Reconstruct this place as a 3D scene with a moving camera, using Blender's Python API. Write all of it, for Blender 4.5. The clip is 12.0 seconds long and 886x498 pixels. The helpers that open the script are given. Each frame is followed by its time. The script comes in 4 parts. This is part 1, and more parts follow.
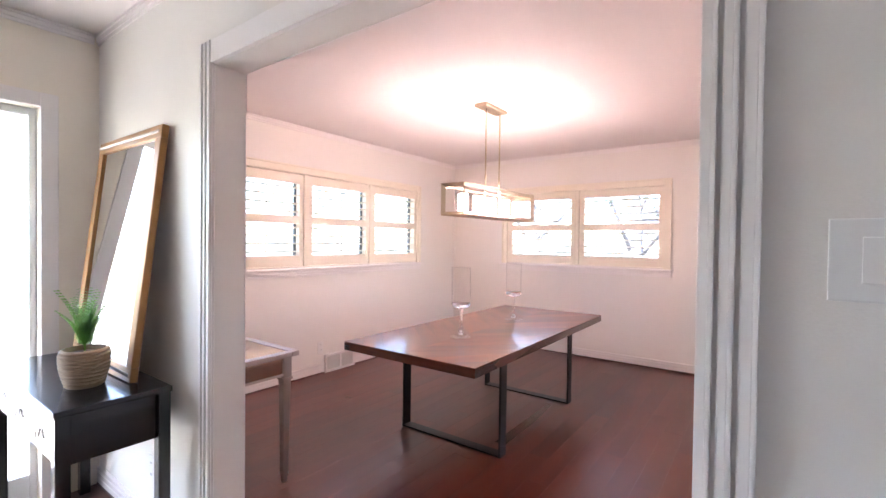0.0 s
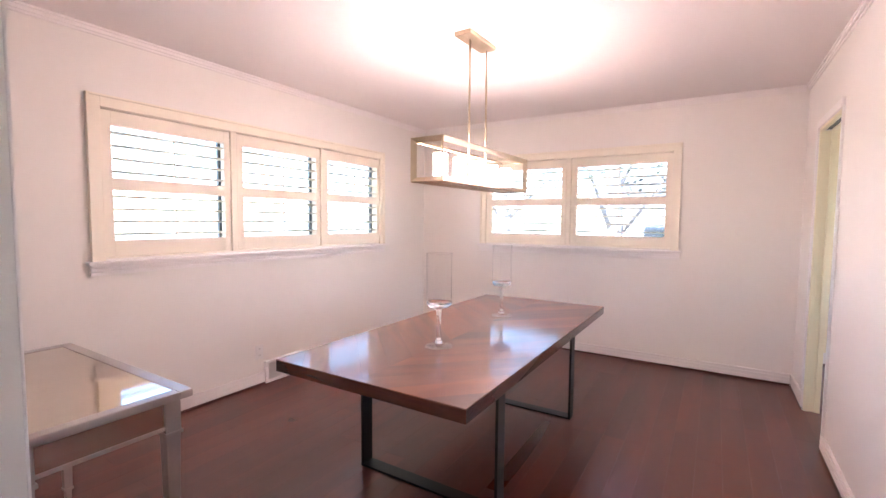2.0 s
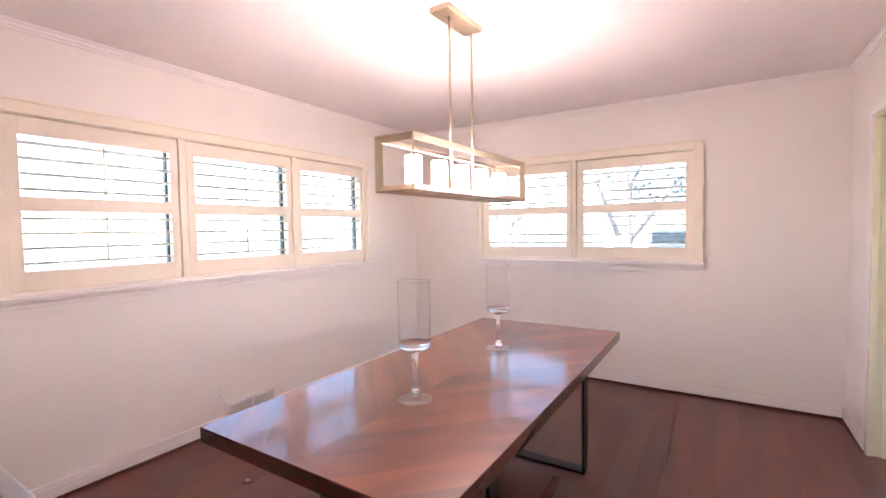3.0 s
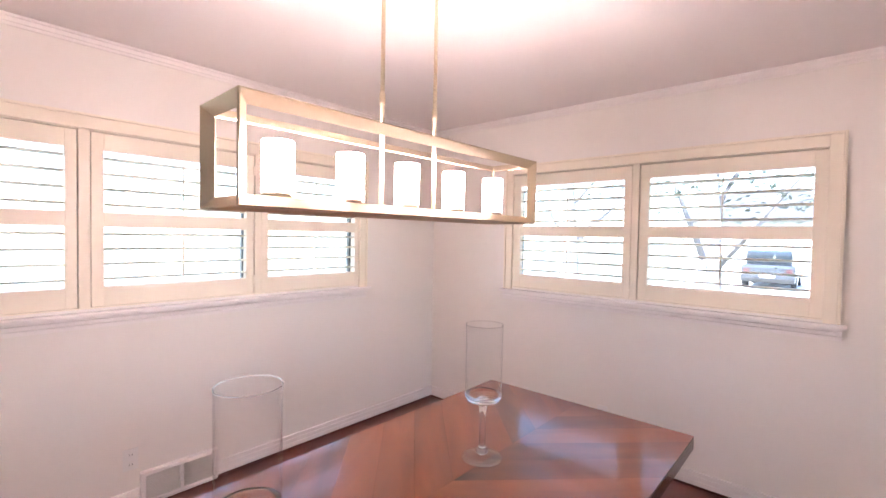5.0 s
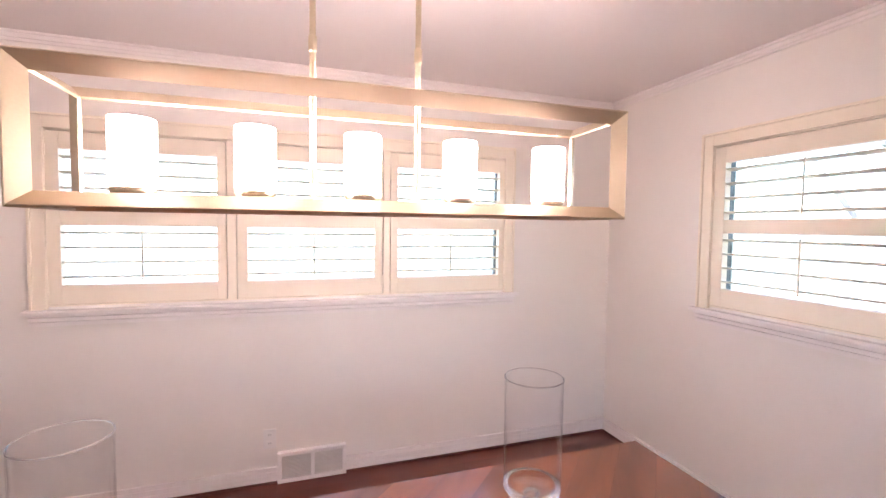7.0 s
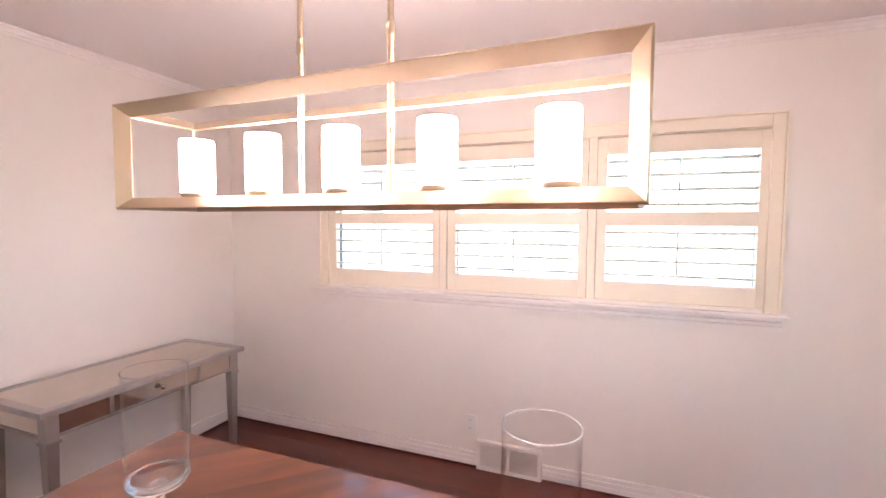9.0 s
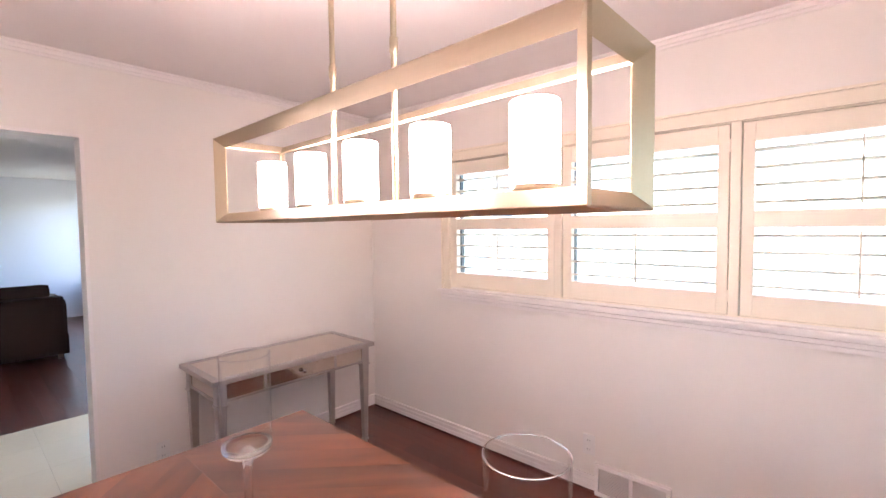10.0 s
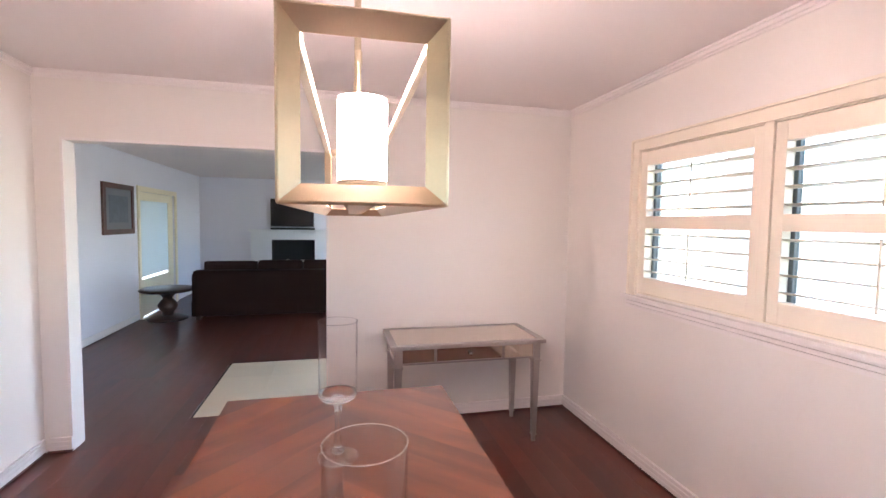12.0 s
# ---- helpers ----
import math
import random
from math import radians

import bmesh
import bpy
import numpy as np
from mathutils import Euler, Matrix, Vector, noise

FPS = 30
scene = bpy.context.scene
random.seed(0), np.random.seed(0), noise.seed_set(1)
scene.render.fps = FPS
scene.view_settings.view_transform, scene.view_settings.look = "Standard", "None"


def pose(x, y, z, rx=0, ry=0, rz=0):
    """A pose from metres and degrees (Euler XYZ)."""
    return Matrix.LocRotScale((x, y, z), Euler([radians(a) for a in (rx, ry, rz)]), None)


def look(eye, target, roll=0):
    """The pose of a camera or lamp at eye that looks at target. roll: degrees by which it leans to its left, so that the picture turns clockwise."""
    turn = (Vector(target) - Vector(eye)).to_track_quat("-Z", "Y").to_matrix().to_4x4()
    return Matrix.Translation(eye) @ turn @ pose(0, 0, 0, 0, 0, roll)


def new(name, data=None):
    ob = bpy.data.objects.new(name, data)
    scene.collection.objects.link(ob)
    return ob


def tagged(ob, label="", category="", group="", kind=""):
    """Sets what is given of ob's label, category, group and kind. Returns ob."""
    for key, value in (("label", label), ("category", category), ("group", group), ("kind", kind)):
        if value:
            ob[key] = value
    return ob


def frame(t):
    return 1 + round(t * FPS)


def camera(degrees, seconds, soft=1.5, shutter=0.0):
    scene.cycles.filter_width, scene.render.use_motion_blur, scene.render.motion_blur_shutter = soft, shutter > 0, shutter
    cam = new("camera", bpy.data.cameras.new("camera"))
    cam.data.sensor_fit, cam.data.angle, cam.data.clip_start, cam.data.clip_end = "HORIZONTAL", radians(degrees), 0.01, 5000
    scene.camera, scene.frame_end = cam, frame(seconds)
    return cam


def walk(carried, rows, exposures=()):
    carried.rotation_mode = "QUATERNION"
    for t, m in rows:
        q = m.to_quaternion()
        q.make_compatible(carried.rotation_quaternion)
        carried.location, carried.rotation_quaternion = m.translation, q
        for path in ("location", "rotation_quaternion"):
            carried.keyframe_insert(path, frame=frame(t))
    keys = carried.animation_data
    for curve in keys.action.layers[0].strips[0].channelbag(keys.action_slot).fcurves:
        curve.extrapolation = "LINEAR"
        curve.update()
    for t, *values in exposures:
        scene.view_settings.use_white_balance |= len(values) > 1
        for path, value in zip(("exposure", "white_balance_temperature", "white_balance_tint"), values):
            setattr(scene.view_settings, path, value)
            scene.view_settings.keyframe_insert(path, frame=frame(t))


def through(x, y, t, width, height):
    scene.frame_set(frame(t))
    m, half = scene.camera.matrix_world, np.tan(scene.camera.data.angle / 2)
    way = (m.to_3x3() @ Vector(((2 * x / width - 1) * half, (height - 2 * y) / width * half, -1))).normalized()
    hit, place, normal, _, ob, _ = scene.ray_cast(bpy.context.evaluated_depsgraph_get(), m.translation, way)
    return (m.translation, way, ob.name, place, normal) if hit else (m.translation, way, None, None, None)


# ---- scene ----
cam = camera(90.1, 12.0)
PATH = [
    (0, (-0.106, 2.096, 1.35), (-1.283, 3.713, 1.318), 0.7),
    (0.5, (-0.259, 2.251, 1.338), (-1.389, 3.901, 1.294), 0.7),
    (1, (-0.404, 2.402, 1.34), (-1.499, 4.074, 1.263), 0.7),
    (1.5, (-0.522, 2.575, 1.342), (-1.589, 4.263, 1.229), 0.7),
    (2, (-0.628, 2.769, 1.343), (-1.675, 4.468, 1.213), 0.5),
    (2.5, (-0.715, 3.012, 1.362), (-1.773, 4.704, 1.237), -0.2),
    (3, (-0.778, 3.26, 1.384), (-1.847, 4.948, 1.294), -0.9),
    (3.2, (-0.811, 3.377, 1.406), (-1.878, 5.067, 1.323), -0.9),
    (4.8, (-0.949, 4.244, 1.493), (-2.214, 5.789, 1.431), 0.8),
    (5, (-0.949, 4.323, 1.493), (-2.272, 5.821, 1.434), 1.1),
    (5.5, (-0.968, 4.536, 1.506), (-2.448, 5.88, 1.434), 0.8),
    (6, (-0.965, 4.763, 1.521), (-2.608, 5.9, 1.433), 0.0),
    (6.5, (-0.986, 4.933, 1.518), (-2.762, 5.849, 1.435), 0.5),
    (6.7, (-0.993, 5.002, 1.522), (-2.82, 5.812, 1.432), 0.7),
    (8.3, (-1.028, 5.566, 1.506), (-3.016, 5.359, 1.415), 0.2),
    (8.5, (-1.068, 5.613, 1.502), (-3.036, 5.266, 1.41), 0.4),
    (9, (-1.149, 5.76, 1.518), (-3.015, 5.05, 1.399), 0.3),
    (9.5, (-1.227, 5.883, 1.516), (-2.93, 4.84, 1.401), -0.2),
    (10, (-1.322, 6.011, 1.524), (-2.812, 4.68, 1.426), -0.7),
    (10.5, (-1.446, 6.127, 1.545), (-2.72, 4.59, 1.457), -1.0),
    (11, (-1.593, 6.217, 1.548), (-2.626, 4.507, 1.453), -1.1),
    (11.5, (-1.73, 6.293, 1.533), (-2.502, 4.451, 1.429), -0.2),
    (12, (-1.865, 6.36, 1.524), (-2.336, 4.419, 1.405), 0.8),
]
EXPOSURES = [(0.0, 4.12, 6450, 20), (1.0, 4.12, 6360, 18), (3.0, 4.07, 6240, 15), (5.0, 4.00, 6210, 14.5), (9.0, 4.04, 6360, 15.5), (12.0, 4.03, 6290, 14.5)]
walk(cam, [(t, look(eye, target, roll)) for t, eye, target, roll in PATH], EXPOSURES)

# ---------------------------------------------------------------- light
sky_world = bpy.data.worlds.new("sky")
scene.world = sky_world
sky_world.use_nodes = True
_nt = sky_world.node_tree
_sky = _nt.nodes.new("ShaderNodeTexSky")
_sky.sky_type = "NISHITA"
_sky.sun_disc = False
_sky.sun_elevation, _sky.sun_rotation = radians(50), radians(198)
_bg = _nt.nodes["Background"]
_bg.inputs["Strength"].default_value = 0.15
_nt.links.new(_sky.outputs[0], _bg.inputs["Color"])
sun = new("sun", bpy.data.lights.new("sun", "SUN"))
sun.data.energy, sun.data.angle, sun.data.color = 3.4, radians(0.6), (1.0, 0.95, 0.87)
_az = radians(198)
sun.matrix_world = look((0, 0, 0), (-math.sin(_az) * math.cos(radians(50)), -math.cos(_az) * math.cos(radians(50)), -math.sin(radians(50))))

SHADE_GLOW = 8.1      # frosted shades of the dining lamp
BULB_WATTS = 0.018     # bulb inside each shade
LAMP_COLOUR = (1.0, 0.775, 0.73)


# ---------------------------------------------------------------- materials
def node_mat(name):
    m = bpy.data.materials.new(name)
    m.use_nodes = True
    return m, m.node_tree, m.node_tree.nodes["Principled BSDF"]


def surf(name, colour, rough=0.5, metal=0.0, var=0.06, scale=3.0, fine=60.0, bump=0.05, coat=0.0, stretch=(1, 1, 1), piece=0.0, coat_rough=0.05, rough_var=0.08):
    """A painted, wooden, metal or stone surface: two scales of noise in tone and gloss, fine relief, tone by piece."""
    m, t, b = node_mat(name)
    n, l = t.nodes, t.links
    co = n.new("ShaderNodeTexCoord")
    mp = n.new("ShaderNodeMapping")
    mp.inputs["Scale"].default_value = stretch
    l.new(co.outputs["Object"], mp.inputs["Vector"])
    info = n.new("ShaderNodeObjectInfo")
    add = n.new("ShaderNodeVectorMath")
    add.operation = "MULTIPLY_ADD"
    l.new(info.outputs["Random"], add.inputs[0])
    add.inputs[1].default_value = (17.0, 9.0, 5.0)
    l.new(mp.outputs[0], add.inputs[2])
    big = n.new("ShaderNodeTexNoise")
    big.inputs["Scale"].default_value, big.inputs["Detail"].default_value = scale, 4.0
    l.new(add.outputs[0], big.inputs["Vector"])
    small = n.new("ShaderNodeTexNoise")
    small.inputs["Scale"].default_value, small.inputs["Detail"].default_value = fine, 3.0
    l.new(add.outputs[0], small.inputs["Vector"])
    tone = n.new("ShaderNodeMath")
    tone.operation = "MULTIPLY_ADD"
    l.new(big.outputs["Fac"], tone.inputs[0])
    tone.inputs[1].default_value, tone.inputs[2].default_value = 2.4 * var, 1.0 - 1.2 * var
    tone2 = n.new("ShaderNodeMath")
    tone2.operation = "MULTIPLY_ADD"
    l.new(small.outputs["Fac"], tone2.inputs[0])
    tone2.inputs[1].default_value = 1.2 * var
    l.new(tone.outputs[0], tone2.inputs[2])
    tone3 = n.new("ShaderNodeMath")
    tone3.operation = "MULTIPLY_ADD"
    l.new(info.outputs["Random"], tone3.inputs[0])
    tone3.inputs[1].default_value = piece
    l.new(tone2.outputs[0], tone3.inputs[2])
    mul = n.new("ShaderNodeVectorMath")
    mul.operation = "SCALE"
    mul.inputs[0].default_value = [c * (1 - 0.5 * piece - 0.6 * var) for c in colour]
    l.new(tone3.outputs[0], mul.inputs["Scale"])
    l.new(mul.outputs[0], b.inputs["Base Color"])
    rr = n.new("ShaderNodeMath")
    rr.operation = "MULTIPLY_ADD"
    l.new(big.outputs["Fac"], rr.inputs[0])
    rr.inputs[1].default_value, rr.inputs[2].default_value = rough_var, max(rough - 0.5 * rough_var, 0.01)
    l.new(rr.outputs[0], b.inputs["Roughness"])
    b.inputs["Metallic"].default_value = metal
    if coat:
        b.inputs["Coat Weight"].default_value, b.inputs["Coat Roughness"].default_value = coat, coat_rough
    if bump:
        bp = n.new("ShaderNodeBump")
        bp.inputs["Strength"].default_value, bp.inputs["Distance"].default_value = bump, 0.004
        l.new(small.outputs["Fac"], bp.inputs["Height"])
        l.new(bp.outputs[0], b.inputs["Normal"])
    return m


def wood(name, dark, light, rough=0.3, coat=0.3, grain=(1, 1, 1), scale=14.0, piece=0.3, bump=0.08, coat_rough=0.12, knots=0.0, span=(0.55, 1.25)):
    """Grained wood: stretched noise between two tones, streaks, tone by piece, a dark knot here and there."""
    m, t, b = node_mat(name)
    n, l = t.nodes, t.links
    co = n.new("ShaderNodeTexCoord")
    info = n.new("ShaderNodeObjectInfo")
    mp = n.new("ShaderNodeMapping")
    mp.inputs["Scale"].default_value = grain
    l.new(co.outputs["Object"], mp.inputs["Vector"])
    add = n.new("ShaderNodeVectorMath")
    add.operation = "MULTIPLY_ADD"
    l.new(info.outputs["Random"], add.inputs[0])
    add.inputs[1].default_value = (31.0, 23.0, 11.0)
    l.new(mp.outputs[0], add.inputs[2])
    g = n.new("ShaderNodeTexNoise")
    g.inputs["Scale"].default_value, g.inputs["Detail"].default_value, g.inputs["Distortion"].default_value = scale, 6.0, 0.6
    l.new(add.outputs[0], g.inputs["Vector"])
    big = n.new("ShaderNodeTexNoise")
    big.inputs["Scale"].default_value, big.inputs["Detail"].default_value = scale * 0.18, 2.0
    l.new(add.outputs[0], big.inputs["Vector"])
    mixf = n.new("ShaderNodeMath")
    mixf.operation = "MULTIPLY_ADD"
    l.new(big.outputs["Fac"], mixf.inputs[0])
    mixf.inputs[1].default_value = 0.8
    l.new(g.outputs["Fac"], mixf.inputs[2])
    pf = n.new("ShaderNodeMath")
    pf.operation = "MULTIPLY_ADD"
    l.new(info.outputs["Random"], pf.inputs[0])
    pf.inputs[1].default_value = piece
    l.new(mixf.outputs[0], pf.inputs[2])
    r = n.new("ShaderNodeMapRange")
    r.inputs["From Min"].default_value, r.inputs["From Max"].default_value = span[0], span[1] + piece
    l.new(pf.outputs[0], r.inputs["Value"])
    mx = n.new("ShaderNodeMix")
    mx.data_type = "RGBA"
    l.new(r.outputs[0], mx.inputs["Factor"])
    mx.inputs["A"].default_value, mx.inputs["B"].default_value = (*dark, 1), (*light, 1)
    tone = mx.outputs["Result"]
    if knots:
        vo = n.new("ShaderNodeTexVoronoi")
        vo.inputs["Scale"].default_value = knots
        kv = n.new("ShaderNodeMapping")
        kv.inputs["Scale"].default_value = (0.55, 1.0, 1.0)
        shift = n.new("ShaderNodeVectorMath")
        shift.operation = "MULTIPLY_ADD"
        l.new(info.outputs["Random"], shift.inputs[0])
        shift.inputs[1].default_value = (7.0, 13.0, 0.0)
        l.new(co.outputs["Object"], kv.inputs["Vector"])
        l.new(kv.outputs[0], shift.inputs[2])
        l.new(shift.outputs[0], vo.inputs["Vector"])
        kr = n.new("ShaderNodeMapRange")
        kr.inputs["From Min"].default_value, kr.inputs["From Max"].default_value = 0.05, 0.16
        kr.inputs["To Min"].default_value, kr.inputs["To Max"].default_value = 0.30, 1.0
        l.new(vo.outputs["Distance"], kr.inputs["Value"])
        km = n.new("ShaderNodeVectorMath")
        km.operation = "SCALE"
        l.new(tone, km.inputs[0])
        l.new(kr.outputs[0], km.inputs["Scale"])
        tone = km.outputs[0]
    l.new(tone, b.inputs["Base Color"])
    rr = n.new("ShaderNodeMath")
    rr.operation = "MULTIPLY_ADD"
    l.new(big.outputs["Fac"], rr.inputs[0])
    rr.inputs[1].default_value, rr.inputs[2].default_value = 0.16, rough - 0.08
    l.new(rr.outputs[0], b.inputs["Roughness"])
    b.inputs["Coat Weight"].default_value, b.inputs["Coat Roughness"].default_value = coat, coat_rough
    bp = n.new("ShaderNodeBump")
    bp.inputs["Strength"].default_value, bp.inputs["Distance"].default_value = bump, 0.003
    l.new(g.outputs["Fac"], bp.inputs["Height"])
    l.new(bp.outputs[0], b.inputs["Normal"])
    return m


def thin_glass(name, tint=(1, 1, 1), power=4.0, edge=0.6, face=0.03):
    """A thin clear sheet: see-through, with gloss that grows towards grazing sight."""
    m, t, b = node_mat(name)
    n, l = t.nodes, t.links
    tr = n.new("ShaderNodeBsdfTransparent")
    tr.inputs[0].default_value = (*tint, 1)
    gl = n.new("ShaderNodeBsdfGlossy")
    gl.inputs["Roughness"].default_value = 0.02
    lw = n.new("ShaderNodeLayerWeight")
    pw = n.new("ShaderNodeMath")
    pw.operation = "POWER"
    l.new(lw.outputs["Facing"], pw.inputs[0])
    pw.inputs[1].default_value = power
    ma = n.new("ShaderNodeMath")
    ma.operation = "MULTIPLY_ADD"
    l.new(pw.outputs[0], ma.inputs[0])
    ma.inputs[1].default_value, ma.inputs[2].default_value = edge, face
    mx = n.new("ShaderNodeMixShader")
    l.new(ma.outputs[0], mx.inputs[0])
    l.new(tr.outputs[0], mx.inputs[1])
    l.new(gl.outputs[0], mx.inputs[2])
    l.new(mx.outputs[0], n["Material Output"].inputs["Surface"])
    return m


def cast_glass(name, body=0.9):
    """Thick clear glass: a see-through body with refraction and gloss."""
    m, t, b = node_mat(name)
    n, l = t.nodes, t.links
    b.inputs["Base Color"].default_value = (0.98, 0.985, 0.99, 1)
    b.inputs["Transmission Weight"].default_value = 1.0
    b.inputs["Roughness"].default_value = 0.01
    b.inputs["IOR"].default_value = 1.48
    tr = n.new("ShaderNodeBsdfTransparent")
    mx = n.new("ShaderNodeMixShader")
    mx.inputs[0].default_value = body
    l.new(tr.outputs[0], mx.inputs[1])
    l.new(b.outputs[0], mx.inputs[2])
    l.new(mx.outputs[0], n["Material Output"].inputs["Surface"])
    return m


def backlit(name, colour, through=0.5):
    """Cloth or paper that lets light through."""
    m, t, b = node_mat(name)
    n, l = t.nodes, t.links
    b.inputs["Base Color"].default_value = (*colour, 1)
    b.inputs["Roughness"].default_value = 0.9
    ts = n.new("ShaderNodeBsdfTranslucent")
    ts.inputs[0].default_value = (*colour, 1)
    mx = n.new("ShaderNodeMixShader")
    mx.inputs[0].default_value = through
    l.new(b.outputs[0], mx.inputs[1])
    l.new(ts.outputs[0], mx.inputs[2])
    l.new(mx.outputs[0], n["Material Output"].inputs["Surface"])
    return m


def glow(name, colour, strength):
    m, t, b = node_mat(name)
    b.inputs["Base Color"].default_value = (0.9, 0.88, 0.85, 1)
    b.inputs["Emission Color"].default_value = (*colour, 1)
    b.inputs["Emission Strength"].default_value = strength
    return m


M_WALL = surf("wall_paint", (0.80, 0.755, 0.70), 0.55, var=0.025, scale=0.8, fine=220, bump=0.10)
M_ENTRY = surf("entry_paint", (0.84, 0.765, 0.655), 0.55, var=0.025, scale=0.8, fine=220, bump=0.10)
M_CEIL = surf("ceiling_paint", (0.80, 0.74, 0.715), 0.75, var=0.025, scale=0.7, fine=180, bump=0.10)
M_TRIM = surf("trim_paint", (0.82, 0.77, 0.74), 0.35, var=0.03, scale=2.0, fine=90, bump=0.04)
M_CREAM = surf("shutter_paint", (0.83, 0.755, 0.62), 0.38, var=0.03, scale=2.5, fine=120, bump=0.03)
M_DARKSASH = surf("storm_frame", (0.10, 0.11, 0.11), 0.4, var=0.08, bump=0.03)
M_KITCHEN = surf("kitchen_paint", (0.84, 0.74, 0.52), 0.55, var=0.03, scale=0.9, fine=200, bump=0.08)
M_JAMB = surf("jamb_paint", (0.83, 0.74, 0.53), 0.4, var=0.05, scale=2.0, fine=70, bump=0.05)
M_LIVWALL = surf("living_paint", (0.76, 0.75, 0.79), 0.6, var=0.025, scale=0.8, fine=220, bump=0.08)
M_FLOOR = wood("floor_wood", (0.060, 0.0125, 0.007), (0.165, 0.037, 0.0195), 0.30, coat=0.25, grain=(1.0, 0.12, 1.0), scale=6, piece=0.16, bump=0.04, coat_rough=0.16)
# Darker, browner copy of floor_wood: the living room's shade is in its colour.
M_FLOOR_SHADED = wood("floor_wood_shaded", (0.050, 0.015, 0.0105), (0.140, 0.042, 0.028), 0.33, coat=0.18, grain=(1.0, 0.12, 1.0), scale=6, piece=0.16, bump=0.04, coat_rough=0.16)
M_GAP = surf("floor_joint", (0.015, 0.006, 0.004), 0.7, var=0.1)
M_SHOE = wood("shoe_wood", (0.04, 0.012, 0.008), (0.13, 0.042, 0.025), 0.35, coat=0.3, grain=(0.3, 0.3, 1), piece=0.0)
M_TILE = surf("entry_tile", (0.57, 0.455, 0.30), 0.35, var=0.05, scale=1.6, fine=30, bump=0.03, piece=0.06)
M_GROUT = surf("grout", (0.54, 0.43, 0.285), 0.8, var=0.08)
M_TABLE = wood("table_wood", (0.066, 0.0145, 0.0052), (0.350, 0.096, 0.034), 0.34, coat=0.9, grain=(0.22, 1.0, 1.0), scale=7, piece=0.27, bump=0.0, coat_rough=0.10, knots=3.2, span=(0.58, 1.28))
M_TABLE_EDGE = wood("table_edge", (0.040, 0.0095, 0.005), (0.120, 0.030, 0.013), 0.25, coat=0.4, grain=(0.2, 0.2, 1.5), scale=20, piece=0.0)
M_BLACK = surf("black_steel", (0.012, 0.012, 0.013), 0.38, metal=0.3, var=0.12, scale=4, fine=160, bump=0.05)
M_GOLD = surf("brushed_brass", (0.55, 0.462, 0.33), 0.38, metal=1.0, var=0.06, scale=3, fine=240, bump=0.05, stretch=(1, 0.15, 1))
M_GLASS = cast_glass("cast_glass")
M_CLEAR = thin_glass("clear_glass", (0.997, 0.997, 0.997), 4.0, 0.6, 0.012)
M_FOOT = thin_glass("foot_glass", (0.985, 0.985, 0.985), 3.0, 0.35, 0.02)
M_PANE = thin_glass("window_glass", (0.93, 0.965, 0.985), 5.0, 0.7, 0.03)
M_PANE_DIM = thin_glass("dimmed_window_glass", (0.73, 0.765, 0.79), 5.0, 0.7, 0.03)   # window glass tinted darker and bluer to dim the bright outdoors
M_SHADE = glow("frosted_shade", LAMP_COLOUR, SHADE_GLOW)
M_SILVER = surf("silver_leaf", (0.45, 0.40, 0.37), 0.36, metal=0.85, var=0.10, scale=7, fine=70, bump=0.08)
M_ANTIQUE = surf("antique_mirror", (0.61, 0.535, 0.455), 0.07, metal=1.0, var=0.06, scale=6, fine=30, bump=0.0, rough_var=0.05)
M_MIRROR = surf("mirror_glass", (0.92, 0.93, 0.93), 0.02, metal=1.0, var=0.0, bump=0.0, rough_var=0.0)
M_GILT = surf("gilt_wood", (0.33, 0.155, 0.05), 0.42, metal=0.40, var=0.16, scale=9, fine=90, bump=0.15)
M_BLACKWOOD = surf("black_lacquer", (0.010, 0.010, 0.012), 0.26, var=0.1, scale=3, fine=80, bump=0.03, coat=0.3)
M_NICKEL = surf("nickel", (0.62, 0.60, 0.58), 0.25, metal=1.0, var=0.04)
M_ROPE = surf("woven_rope", (0.36, 0.265, 0.18), 0.85, var=0.18, scale=20, fine=150, bump=0.3)
M_SOIL = surf("potting_soil", (0.03, 0.02, 0.015), 0.95, var=0.25, scale=30, fine=120, bump=0.4)
M_FERN = surf("fern_leaf", (0.26, 0.50, 0.12), 0.5, var=0.2, scale=12, fine=60, bump=0.05)
M_LEATHER = surf("brown_leather", (0.022, 0.0075, 0.0055), 0.72, var=0.15, scale=5, fine=140, bump=0.15)
M_LEATHER.node_tree.nodes["Principled BSDF"].inputs["Specular IOR Level"].default_value = 0.2
M_DARKWOOD = wood("dark_wood", (0.012, 0.006, 0.004), (0.06, 0.025, 0.015), 0.42, coat=0.1, piece=0.0)
M_WHITE = surf("white_paint", (0.78, 0.78, 0.77), 0.4, var=0.03, scale=2, fine=90, bump=0.04)
M_PLASTIC = surf("white_plastic", (0.78, 0.76, 0.73), 0.3, var=0.02, bump=0.0)
M_SCREEN = surf("tv_screen", (0.006, 0.006, 0.008), 0.2, var=0.05, bump=0.0)
M_TVCASE = surf("tv_case", (0.012, 0.012, 0.013), 0.3, var=0.05, bump=0.02)
M_SOOT = surf("firebox_soot", (0.008, 0.008, 0.009), 0.9, var=0.3, scale=6, fine=60, bump=0.2)
M_LOG = surf("fire_log", (0.45, 0.41, 0.36), 0.9, var=0.3, scale=14, fine=60, bump=0.3)
M_BLIND = backlit("door_blind", (0.62, 0.66, 0.66), 0.35)
M_ART = surf("art_print", (0.13, 0.15, 0.18), 0.5, var=0.45, scale=3.5, fine=12, bump=0.0)
